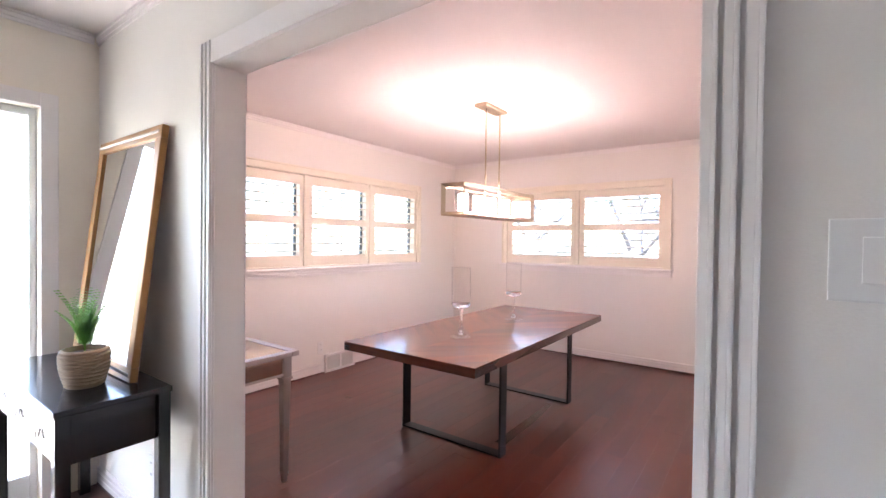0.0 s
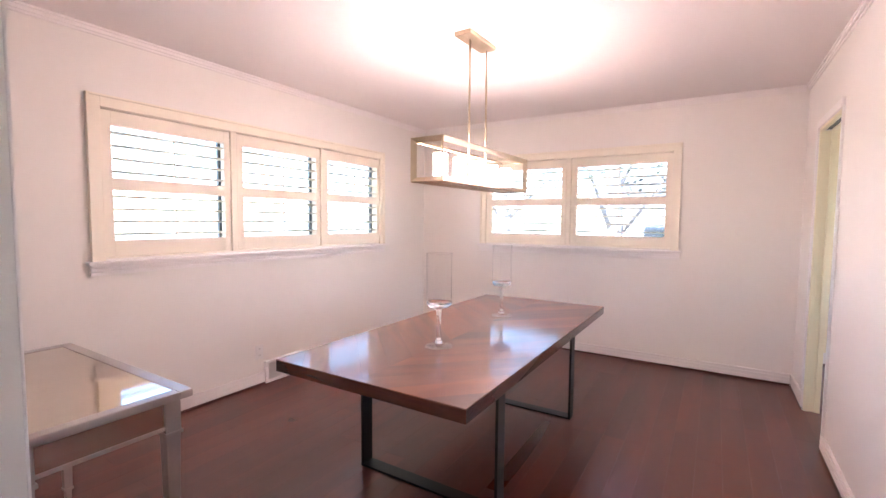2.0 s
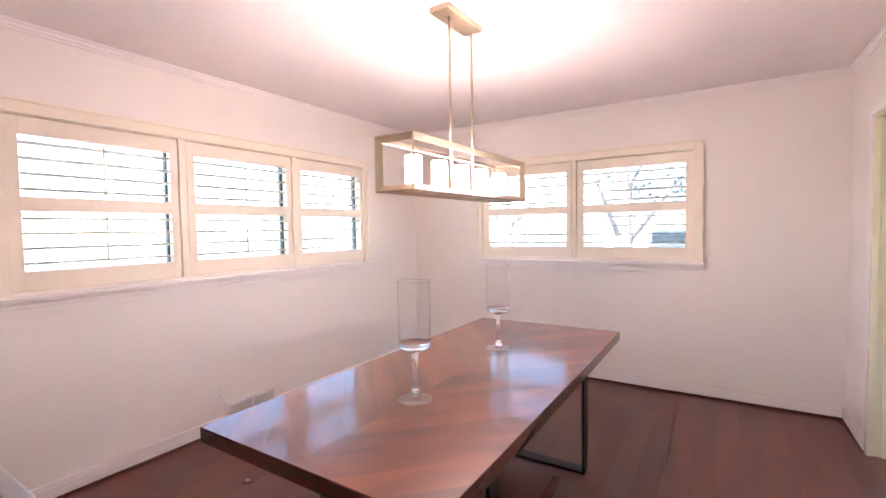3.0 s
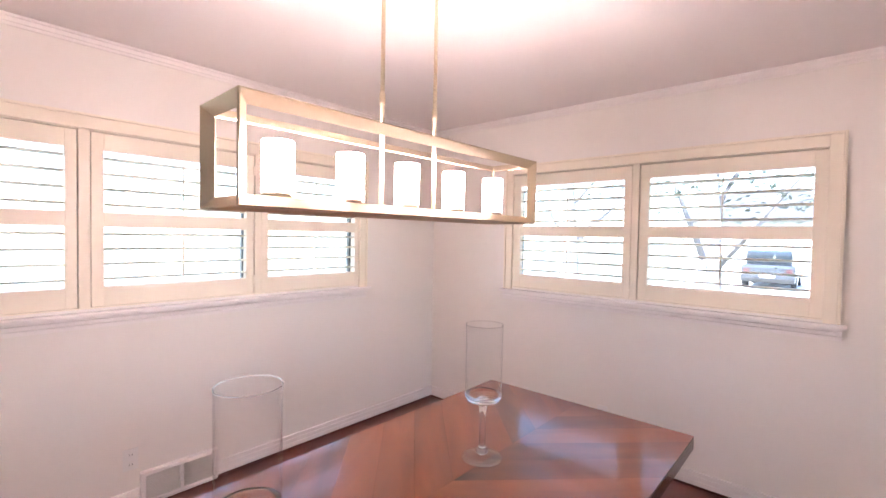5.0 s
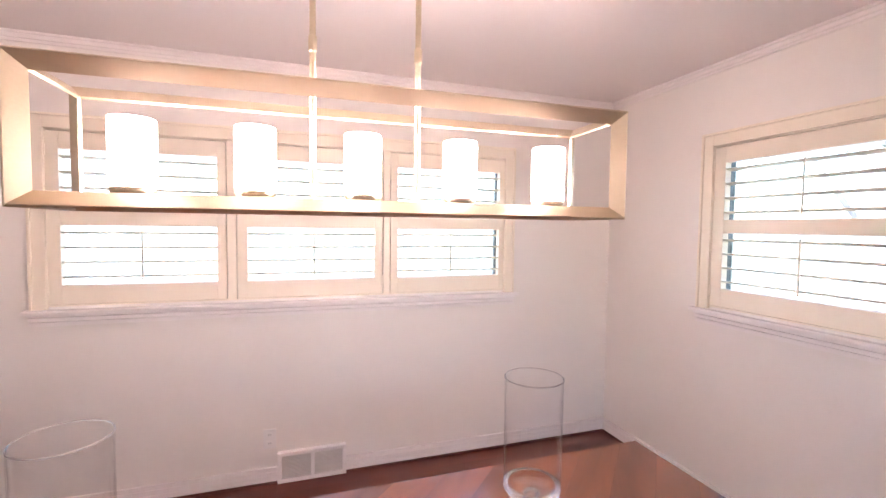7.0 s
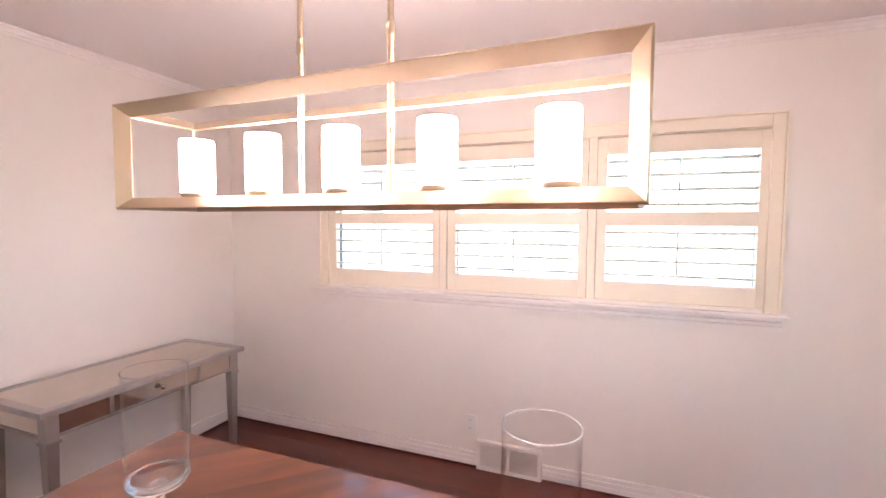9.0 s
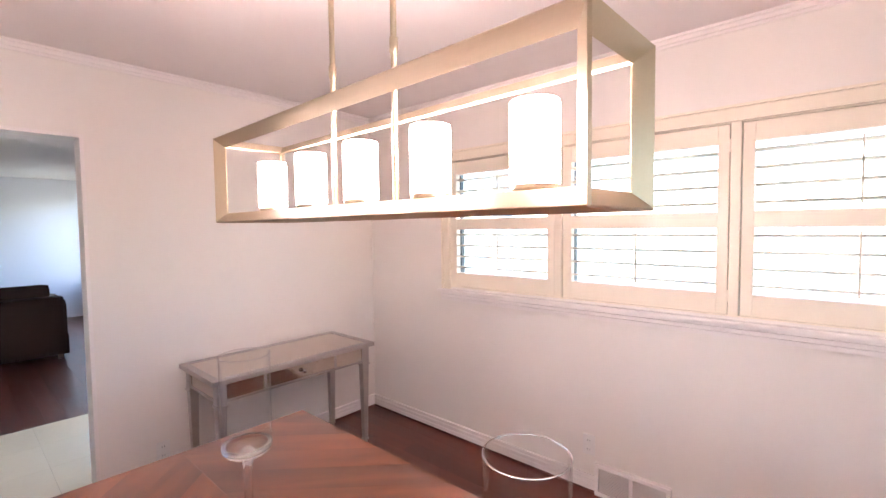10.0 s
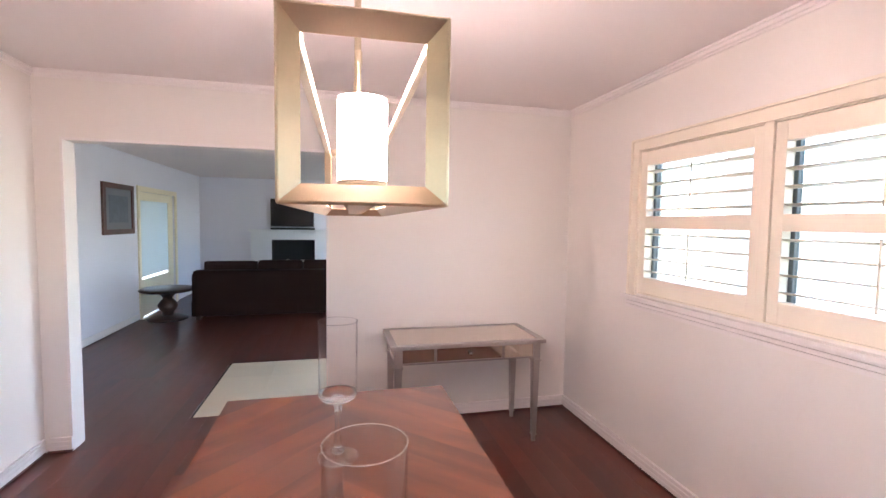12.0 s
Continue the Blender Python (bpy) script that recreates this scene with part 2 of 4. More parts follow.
M_MAT = surf("art_mat", (0.20, 0.21, 0.22), 0.6, var=0.04)
M_MAHOG = wood("picture_wood", (0.05, 0.015, 0.010), (0.14, 0.045, 0.03), 0.35, coat=0.3, piece=0.0)
M_BRONZE = surf("dark_bronze", (0.04, 0.035, 0.03), 0.4, metal=0.7, var=0.1)
M_VENT = surf("vent_enamel", (0.72, 0.68, 0.63), 0.4, var=0.05, bump=0.02)
M_VENTDARK = surf("vent_dark", (0.28, 0.26, 0.24), 0.7, var=0.1)
M_GRASS = surf("lawn", (0.17, 0.17, 0.13), 0.9, var=0.3, scale=0.6, fine=20, bump=0.4)
M_DRIVE = surf("concrete_drive", (0.55, 0.53, 0.49), 0.85, var=0.1, scale=0.7, fine=30, bump=0.1)
M_BARK = surf("bark", (0.36, 0.33, 0.325), 0.9, var=0.25, scale=6, fine=40, bump=0.6, stretch=(1, 1, 0.2))
M_LEAF = surf("tree_leaf", (0.15, 0.17, 0.13), 0.6, var=0.3, scale=2, fine=10, bump=0.0, piece=0.2)
M_BRICK = surf("house_siding", (0.50, 0.49, 0.47), 0.85, var=0.15, scale=2, fine=25, bump=0.2)
M_SHINGLE = surf("roof_shingle", (0.07, 0.07, 0.075), 0.9, var=0.2, scale=3, fine=30, bump=0.2)
# House panes lightened to match the glare outdoors; no curtain behind them.
M_PALEPANE = surf("pale_house_pane", (0.50, 0.50, 0.49), 0.8, var=0.06, bump=0.0)
M_CAR = surf("car_paint", (0.05, 0.055, 0.065), 0.25, metal=0.3, var=0.05, coat=0.6, bump=0.0)
M_RUBBER = surf("rubber", (0.02, 0.02, 0.02), 0.8, var=0.1)
M_DARKGLASS = surf("car_glass", (0.02, 0.025, 0.03), 0.05, var=0.02, bump=0.0)
M_TAIL = surf("tail_lamp", (0.07, 0.03, 0.03), 0.2, var=0.05, bump=0.0)


# ---------------------------------------------------------------- mesh helpers
def box(bm, x0, x1, y0, y1, z0, z1, bev=0.0):
    vs = [bm.verts.new(p) for p in ((x0, y0, z0), (x1, y0, z0), (x1, y1, z0), (x0, y1, z0), (x0, y0, z1), (x1, y0, z1), (x1, y1, z1), (x0, y1, z1))]
    fs = [bm.faces.new([vs[i] for i in f]) for f in ((3, 2, 1, 0), (4, 5, 6, 7), (0, 1, 5, 4), (1, 2, 6, 5), (2, 3, 7, 6), (3, 0, 4, 7))]
    if bev:
        es = list({e for f in fs for e in f.edges})
        bmesh.ops.bevel(bm, geom=es, offset=bev, segments=2, affect="EDGES", profile=0.7)
    return bm


def boxes(rows, bev=0.0):
    bm = bmesh.new()
    for r in rows:
        a = list(r)
        for i in (0, 2, 4):
            if a[i] > a[i + 1]:
                a[i], a[i + 1] = a[i + 1], a[i]
        box(bm, *a, bev)
    return bm


def lathe(profile, cx, cy, segs=32, closed=False):
    """Turn (radius, z) pairs about the upright axis through (cx, cy)."""
    bm = bmesh.new()
    rings = []
    for r, z in profile:
        if r < 1e-5:
            rings.append([bm.verts.new((cx, cy, z))])
        else:
            rings.append([bm.verts.new((cx + r * math.cos(2 * math.pi * i / segs), cy + r * math.sin(2 * math.pi * i / segs), z)) for i in range(segs)])
    pairs = list(zip(rings, rings[1:])) + ([(rings[-1], rings[0])] if closed else [])
    for a, b in pairs:
        for i in range(segs):
            j = (i + 1) % segs
            q = [a[i % len(a)], a[j % len(a)], b[j % len(b)], b[i % len(b)]]
            u = list(dict.fromkeys(q))
            if len(u) > 2:
                bm.faces.new(u)
    for f in bm.faces:
        f.smooth = True
    bmesh.ops.recalc_face_normals(bm, faces=bm.faces)
    return bm


def tube(points, radius, segs=8, taper=None):
    """A round bar along points; taper gives the radius at each."""
    bm = bmesh.new()
    pts = [Vector(p) for p in points]
    rings = []
    for k, p in enumerate(pts):
        d = (pts[min(k + 1, len(pts) - 1)] - pts[max(k - 1, 0)]).normalized()
        s = d.cross(Vector((0, 0, 1)) if abs(d.z) < 0.9 else Vector((1, 0, 0))).normalized()
        u = d.cross(s)
        r = taper[k] if taper else radius
        rings.append([bm.verts.new(p + r * (math.cos(2 * math.pi * i / segs) * s + math.sin(2 * math.pi * i / segs) * u)) for i in range(segs)])
    for a, b in zip(rings, rings[1:]):
        for i in range(segs):
            j = (i + 1) % segs
            bm.faces.new((a[i], a[j], b[j], b[i])).smooth = True
    bm.faces.new(rings[0])
    bm.faces.new(rings[-1])
    bmesh.ops.recalc_face_normals(bm, faces=bm.faces)
    return bm


def prism(poly, z0, z1, bev=0.0):
    """A flat polygon in plan, given a thickness."""
    bm = bmesh.new()
    lo = [bm.verts.new((x, y, z0)) for x, y in poly]
    hi = [bm.verts.new((x, y, z1)) for x, y in poly]
    bm.faces.new(hi)
    bm.faces.new(lo[::-1])
    n = len(poly)
    for i in range(n):
        bm.faces.new((lo[i], lo[(i + 1) % n], hi[(i + 1) % n], hi[i]))
    bmesh.ops.recalc_face_normals(bm, faces=bm.faces)
    if bev:
        bmesh.ops.bevel(bm, geom=[e for e in bm.edges if all(abs(v.co.z - z1) < 1e-6 for v in e.verts)], offset=bev, segments=1, affect="EDGES")
    return bm


def data(name, bm, material):
    me = bpy.data.meshes.new(name)
    bm.to_mesh(me)
    bm.free()
    me.materials.append(material)
    return me


def thing(name, x, y, z, label, category, group="", kind=""):
    ob = new(name)
    ob.location = (x, y, z)
    ob.empty_display_size = 0.1
    return tagged(ob, label, category, group, kind)


def part(name, bm, material, parent, label=""):
    """One mesh in world places, as a part of a thing or of a part."""
    ob = new(name, data(name, bm, material))
    ob.parent = parent
    if parent.type == "EMPTY":
        ob.matrix_parent_inverse = parent.matrix_basis.inverted()
    return tagged(ob, label)


def whole(name, bm, material, label, category="", group="", kind=""):
    return tagged(new(name, data(name, bm, material)), label, category, group, kind)


def tilt(bm, m):
    bmesh.ops.transform(bm, matrix=m, verts=bm.verts)
    return bm


# ---------------------------------------------------------------- plan
ET = 0.085                                                       # thickness of the wall to the kitchen
WX, NY, EX, SY, SH, H = -3.72, 7.33, -0.04, 3.065, 2.945, 2.44   # dining room faces, hall face of the south wall, ceiling
OPW, OPE, OPT = -1.800, -0.196, 2.012                            # cased opening
LE, LS, LW = 1.0, -4.2, -3.05                                    # living room east, south, west faces
KN, KE = 8.18, 2.6                                               # kitchen north and east faces
PD0, PD1, PDT = 6.10, 6.785, 2.0                                 # pocket door opening
FD0, FD1, FDT = 0.95, 2.70, 2.0                                  # front door opening, widened for the added sidelight
GD0, GD1, GDT = -2.66, -1.17, 1.93                               # glazed side door opening
WW0, WW1, NW0, NW1, WZ0, WZ1 = 3.935, 6.475, -2.87, -0.97, 1.095, 1.99

whole("wall_west", boxes([(WX - 0.16, WX, SH, WW0, 0, H), (WX - 0.16, WX, WW1, NY + 0.16, 0, H), (WX - 0.16, WX, WW0, WW1, 0, WZ0), (WX - 0.16, WX, WW0, WW1, WZ1, H)]), M_WALL, "pale warm white painted wall with a long window", "wall", kind="structure")
whole("wall_north", boxes([(WX, NW0, NY, NY + 0.16, 0, H), (NW1, EX + ET, NY, NY + 0.16, 0, H), (NW0, NW1, NY, NY + 0.16, 0, WZ0), (NW0, NW1, NY, NY + 0.16, WZ1, H)]), M_WALL, "pale warm white painted wall with a window", "wall", kind="structure")
whole("wall_east", boxes([(EX, EX + ET, SY, PD0, 0, H), (EX, EX + ET, PD1, NY, 0, H), (EX, EX + ET, PD0, PD1, PDT, H)]), M_WALL, "pale warm white painted wall with a pocket door opening", "wall", kind="structure")
whole("wall_south", boxes([(WX, OPW, SH, SY, 0, H), (OPE, LE + 0.14, SH, SY, 0, H), (OPW, OPE, SH, SY, OPT, H)]), M_WALL, "pale warm white painted wall with a wide cased opening", "wall", kind="structure")
whole("wall_living_west", boxes([(LW - 0.16, LW, LS - 0.16, -4.05, 0, H), (LW - 0.16, LW, -2.6, FD0, 0, H), (LW - 0.16, LW, -4.05, -2.6, 0, 0.6), (LW - 0.16, LW, -4.05, -2.6, 2.15, H), (LW - 0.16, LW, FD1, SH, 0, H), (LW - 0.16, LW, FD0, FD1, FDT, H)]), M_ENTRY, "pale cream painted entry wall with the front door", "wall", kind="structure")
whole("wall_living_east", boxes([(LE, LE + 0.14, LS - 0.16, GD0, 0, H), (LE, LE + 0.14, GD1, SH, 0, H), (LE, LE + 0.14, GD0, GD1, GDT, H)]), M_LIVWALL, "pale grey painted living room wall", "wall", kind="structure")
whole("wall_living_south", boxes([(LW, LE, LS - 0.16, LS, 0, H)]), M_LIVWALL, "pale grey painted wall behind the fireplace", "wall", kind="structure")
whole("wall_kitchen_north", boxes([(EX + ET, 0.33, KN, KN + 0.16, 0, H), (2.3, KE, KN, KN + 0.16, 0, H), (0.33, 2.3, KN, KN + 0.16, 0, 1.13), (0.33, 2.3, KN, KN + 0.16, 1.93, H)]), M_KITCHEN, "yellow painted kitchen wall with a window", "wall", kind="structure")
whole("wall_kitchen_east", boxes([(KE, KE + 0.16, 4.4, 5.2, 0, H), (KE, KE + 0.16, 7.7, KN + 0.16, 0, H), (KE, KE + 0.16, 5.2, 7.7, 0, 0.9), (KE, KE + 0.16, 5.2, 7.7, 2.1, H)]), M_KITCHEN, "yellow painted kitchen wall", "wall", kind="structure")
whole("wall_kitchen_south", boxes([(EX + ET, KE, 4.4, 4.52, 0, H)]), M_KITCHEN, "yellow painted kitchen wall", "wall", kind="structure")
whole("wall_kitchen_west", boxes([(EX + 0.03, EX + ET, NY + 0.16, KN + 0.16, 0, H)]), M_KITCHEN, "yellow painted kitchen wall", "wall", kind="structure")
whole("ceiling", boxes([(WX - 0.16, KE + 0.16, SH, KN + 0.16, H, H + 0.12), (LW - 0.16, KE + 0.16, LS - 0.16, SH, H, H + 0.12)]), M_CEIL, "white painted plaster ceiling", "ceiling", kind="structure")
# Roof out of view; dining eave made deep to keep sun off the louvres.
whole("roof", boxes([(WX - 1.15, KE + 0.5, SH, KN + 0.7, H + 0.13, H + 0.3), (LW - 0.75, KE + 0.5, 0.0, SH, H + 0.13, H + 0.3), (LW - 0.75, KE + 0.5, LS - 0.7, 0.0, H + 0.13, H + 0.3)]), M_SHINGLE, "grey shingled low roof, unseen, its west eave deepened to shade the shutters", "roof", kind="structure")


# baseboards: ribbed board with a dark wooden shoe
def baseboard(a, b, normal, shoe=True, h=0.10):
    """From a to b in plan along a wall whose face looks to normal."""
    ax, ay = a
    bx, by = b
    nx, ny = normal
    def slab(d, z0, z1, off=0.0):
        xs = sorted((ax, bx)) if ny else sorted((ax + nx * off, ax + nx * (off + d)))
        ys = sorted((ay + ny * off, ay + ny * (off + d))) if ny else sorted((ay, by))
        return (*xs, *ys, z0, z1)
    root = thing("baseboard", (ax + bx) / 2, (ay + by) / 2, 0, "white painted ribbed wooden baseboard", "baseboard", kind="structure")
    part("board", boxes([slab(0.016, 0.018, h * 0.45), slab(0.013, h * 0.45, h * 0.52), slab(0.016, h * 0.52, h * 0.74), slab(0.012, h * 0.74, h * 0.80), slab(0.015, h * 0.80, h)], 0.0012), M_TRIM, root)
    if shoe:
        part("shoe_moulding", boxes([slab(0.018, 0.004, 0.018)], 0.004), M_SHOE, root, "dark red-brown wooden shoe")


baseboard((WX, SY), (WX, 5.015), (1, 0))
baseboard((WX, 5.415), (WX, NY), (1, 0))
baseboard((WX + 0.02, NY), (EX - 0.02, NY), (0, -1))
baseboard((EX, SY + 0.02), (EX, PD0), (-1, 0))
baseboard((EX, PD1), (EX, NY), (-1, 0))
baseboard((WX + 0.02, SY), (OPW, SY), (0, 1))
baseboard((OPE, SY), (EX - 0.02, SY), (0, 1))
baseboard((LE, LS), (LE, GD0 - 0.09), (-1, 0))
baseboard((LE, GD1 + 0.09), (LE, SH), (-1, 0))
baseboard((OPE + 0.09, SH), (LE - 0.02, SH), (0, -1))
baseboard((LW + 0.02, SH), (OPW - 0.09, SH), (0, -1))
baseboard((EX + 0.16, KN), (KE, KN), (0, -1), h=0.12)


def crown(a, b, normal):
    ax, ay = a
    bx, by = b
    nx, ny = normal
    def slab(d, z0, z1):
        xs = sorted((ax, bx)) if ny else sorted((ax, ax + nx * d))
        ys = sorted((ay, ay + ny * d)) if ny else sorted((ay, by))
        return (*xs, *ys, z0, z1)
    whole("trim", boxes([slab(0.008, H - 0.052, H - 0.036), slab(0.014, H - 0.036, H - 0.014), slab(0.022, H - 0.014, H - 0.001)], 0.002), M_TRIM, "slim white painted crown moulding", "moulding", kind="structure")


crown((WX, SY), (WX, NY), (1, 0))
crown((WX + 0.024, NY), (EX - 0.024, NY), (0, -1))
crown((EX, SY), (EX, NY), (-1, 0))
crown((WX + 0.024, SY), (EX - 0.024, SY), (0, 1))
crown((LW, SH), (LE, SH), (0, -1))
crown((LW, LS), (LW, SH - 0.024), (1, 0))


# cased opening between hall and dining room
def casing_ribs(x0, x1, y0, out, z0, z1):
    """Fluted casing board: a flat with two raised beads."""
    w = x1 - x0
    rows = [(x0, x1, y0, y0 + out * 0.012, z0, z1)]
    for f, wide in ((0.0, 0.28), (0.36, 0.26), (0.70, 0.30)):
        rows.append((x0 + w * f, x0 + w * (f + wide), y0 + out * 0.012, y0 + out * 0.019, z0, z1))
        rows.append((x0 + w * (f + wide - 0.10), x0 + w * (f + wide), y0 + out * 0.019, y0 + out * 0.023, z0, z1))
    return rows


opening = thing("trim", (OPW + OPE) / 2, SH, 0, "white painted fluted casing round the wide opening", "door casing", kind="structure")
part("casing", boxes(casing_ribs(OPW - 0.085, OPW, SH, -1, 0, OPT + 0.085), 0.003), M_TRIM, opening)
part("casing", boxes(casing_ribs(OPE, OPE + 0.085, SH, -1, 0, OPT + 0.085), 0.003), M_TRIM, opening)
part("head_casing", boxes([(OPW, OPE, SH - 0.018, SH, OPT, OPT + 0.085)], 0.003), M_TRIM, opening)
part("edge_bead", boxes([(OPW - 0.016, OPW + 0.002, SY, SY + 0.006, 0.09, OPT), (OPE - 0.002, OPE + 0.016, SY, SY + 0.006, 0.09, OPT), (OPW - 0.016, OPE + 0.016, SY, SY + 0.006, OPT - 0.002, OPT + 0.016)], 0.002), M_TRIM, opening)

# pocket door opening: cream jamb lining and slim casing
pocket = thing("door_1", EX, (PD0 + PD1) / 2, 0, "cream painted pocket door frame, door slid away", "door", kind="structure")
part("jamb", boxes([(EX - 0.004, EX + 0.026, PD1 - 0.02, PD1, 0, PDT - 0.02), (EX + ET - 0.026, EX + ET + 0.004, PD1 - 0.02, PD1, 0, PDT - 0.02), (EX + 0.026, EX + ET - 0.026, PD1 - 0.010, PD1, 0, PDT - 0.02)], 0.002), M_JAMB, pocket)
part("jamb", boxes([(EX - 0.004, EX + 0.024, PD0, PD0 + 0.012, 0, PDT - 0.02), (EX + ET - 0.024, EX + ET + 0.004, PD0, PD0 + 0.012, 0, PDT - 0.02)], 0.002), M_TRIM, pocket)
part("head_jamb", boxes([(EX - 0.004, EX + 0.024, PD0, PD1, PDT - 0.02, PDT), (EX + ET - 0.024, EX + ET + 0.004, PD0, PD1, PDT - 0.02, PDT)], 0.002), M_JAMB, pocket)
part("track", boxes([(EX + 0.026, EX + ET - 0.026, PD0, PD1, PDT - 0.012, PDT)]), M_BRONZE, pocket, "dark sliding track")
part("casing", boxes([(EX - 0.014, EX, PD1, PD1 + 0.05, 0, PDT + 0.05), (EX - 0.014, EX, PD0 - 0.02, PD0, 0, PDT + 0.05), (EX - 0.016, EX, PD0, PD1, PDT, PDT + 0.05)], 0.004), M_TRIM, pocket)


# ---------------------------------------------------------------- windows with plantation shutters
def on_west(u0, u1, w0, w1, z0, z1):
    return (WX + min(w0, w1), WX + max(w0, w1), u0, u1, z0, z1)


def on_north(u0, u1, w0, w1, z0, z1):
    return (u0, u1, NY - max(w0, w1), NY - min(w0, w1), z0, z1)


def louvre(place, u0, u1, z, depth=0.060, thick=0.0108):
    """A flat blade with rounded edges, lying open."""
    c, lift = -0.024, math.tan(radians(7))
    bm = bmesh.new()
    prof = []
    for i in range(10):
        a = 2 * math.pi * i / 10
        prof.append((c + 0.5 * depth * math.copysign(abs(math.cos(a)) ** 0.8, math.cos(a)), z + 0.5 * thick * math.sin(a)))
    ends = []
    for u in (u0, u1):
        ring = []
        for w, zz in prof:
            zz += (w - c) * lift
            b = place(u, u, w, w, zz, zz)
            ring.append(bm.verts.new((b[0], b[2], b[4])))
        ends.append(ring)
    for i in range(10):
        bm.faces.new((ends[0][i], ends[0][(i + 1) % 10], ends[1][(i + 1) % 10], ends[1][i])).smooth = True
    bm.faces.new(ends[0])
    bm.faces.new(ends[1])
    bmesh.ops.recalc_face_normals(bm, faces=bm.faces)
    return bm


def shutter(place, u0, u1, g0, g1, hinge_at_low, where):
    z0, z1 = 1.104, 1.976
    mid = place((u0 + u1) / 2, (u0 + u1) / 2, 0, 0, 0, 0)
    root = thing("plantation_shutter", mid[0], mid[2], z0, "cream painted plantation shutter with open louvres, " + where, "shutter", "window shutters")
    part("stile", boxes([place(u0, g0, -0.038, 0.004, z0, z1)], 0.003), M_CREAM, root)
    part("stile", boxes([place(g1, u1, -0.038, 0.004, z0, z1)], 0.003), M_CREAM, root)
    for a, b in ((z0, 1.203), (1.507, 1.580), (1.890, z1)):
        part("rail", boxes([place(g0, g1, -0.037, 0.0035, a, b)], 0.003), M_CREAM, root)
    for a, b in ((1.203, 1.507), (1.580, 1.890)):
        for i in range(4):
            part("louvre", louvre(place, g0 + 0.002, g1 - 0.002, a + (i + 0.5) * (b - a) / 4), M_CREAM, root)
        m = (g0 + g1) / 2
        part("tilt_rod", boxes([place(m - 0.004, m + 0.004, 0.009, 0.016, a + 0.02, b - 0.02)], 0.002), M_CREAM, root)
    h = u0 if hinge_at_low else u1
    for z in (1.19, 1.88):
        part("hinge", boxes([place(h - 0.005, h + 0.005, 0.003, 0.011, z - 0.03, z + 0.03)], 0.002), M_CREAM, root)


def window(name, place, u0, u1, panels, label):
    """Casing, sill, mullions between the shutters, and the sashes outside them."""
    mid = place((u0 + u1) / 2, (u0 + u1) / 2, 0, 0, 0, 0)
    root = thing(name, mid[0], mid[2], 1.0, label, "window", kind="structure")
    c = 0.055
    frame_part = part("window_frame", boxes([place(u0 - c + 0.01, u0 + 0.01, 0, 0.022, 1.083, 2.045), place(u1 - 0.01, u1 + c - 0.01, 0, 0.022, 1.083, 2.045), place(u0 + 0.01, u1 - 0.01, 0, 0.021, 1.985, 2.045)], 0.004), M_CREAM, root)
    part("back_band", boxes([place(u0 - c - 0.004, u0 - c + 0.01, 0, 0.030, 1.083, 2.058), place(u1 + c - 0.01, u1 + c + 0.004, 0, 0.030, 1.083, 2.058), place(u0 - c + 0.01, u1 + c - 0.01, 0, 0.030, 2.045, 2.058)], 0.003), M_CREAM, frame_part)
    part("window_sill", boxes([place(u0 - c - 0.03, u1 + c + 0.03, 0, 0.055, 1.063, 1.083)], 0.006), M_TRIM, root)
    a0, a1 = u0 - c - 0.012, u1 + c + 0.012
    part("apron", boxes([place(a0, a1, 0, 0.034, 1.050, 1.063), place(a0 + 0.004, a1 - 0.004, 0, 0.015, 1.044, 1.050), place(a0, a1, 0, 0.026, 1.027, 1.044), place(a0 + 0.004, a1 - 0.004, 0, 0.011, 1.021, 1.027), place(a0, a1, 0, 0.021, 1.000, 1.021)], 0.002), M_TRIM, root)
    part("reveal", boxes([place(u0, u0 + 0.012, -0.158, 0, WZ0, WZ1), place(u1 - 0.012, u1, -0.158, 0, WZ0, WZ1), place(u0 + 0.012, u1 - 0.012, -0.158, 0, WZ0, WZ0 + 0.006), place(u0 + 0.012, u1 - 0.012, -0.158, 0, WZ1 - 0.008, WZ1)]), M_CREAM, root)
    for a, b in zip(panels, panels[1:]):
        part("mullion", boxes([place(a[1] + 0.005, b[0] - 0.005, -0.04, 0.012, WZ0 + 0.006, 1.985)], 0.004), M_CREAM, root)
        part("outer_post", boxes([place(a[1] - 0.01, b[0] + 0.01, -0.13, -0.062, WZ0 + 0.006, WZ1 - 0.008)], 0.003), M_CREAM, root)
    edges = [u0 + 0.012] + [x for a, b in zip(panels, panels[1:]) for x in (a[1] - 0.01, b[0] + 0.01)] + [u1 - 0.012]
    for a, b in zip(edges[::2], edges[1::2]):
        s = part("sash", boxes([place(a, a + 0.020, -0.125, -0.095, 1.101, 1.982), place(b - 0.020, b, -0.125, -0.095, 1.101, 1.982), place(a + 0.020, b - 0.020, -0.125, -0.095, 1.101, 1.135), place(a + 0.020, b - 0.020, -0.125, -0.095, 1.945, 1.982), place(a + 0.020, b - 0.020, -0.122, -0.097, 1.535, 1.565)], 0.003), M_DARKSASH, root, "dark sash frame")
        p = part("pane", boxes([place(a + 0.02, b - 0.02, -0.112, -0.108, 1.12, 1.96)]), M_PANE_DIM, s, "window glass, tinted to dim the outdoors")
        p.visible_shadow = False


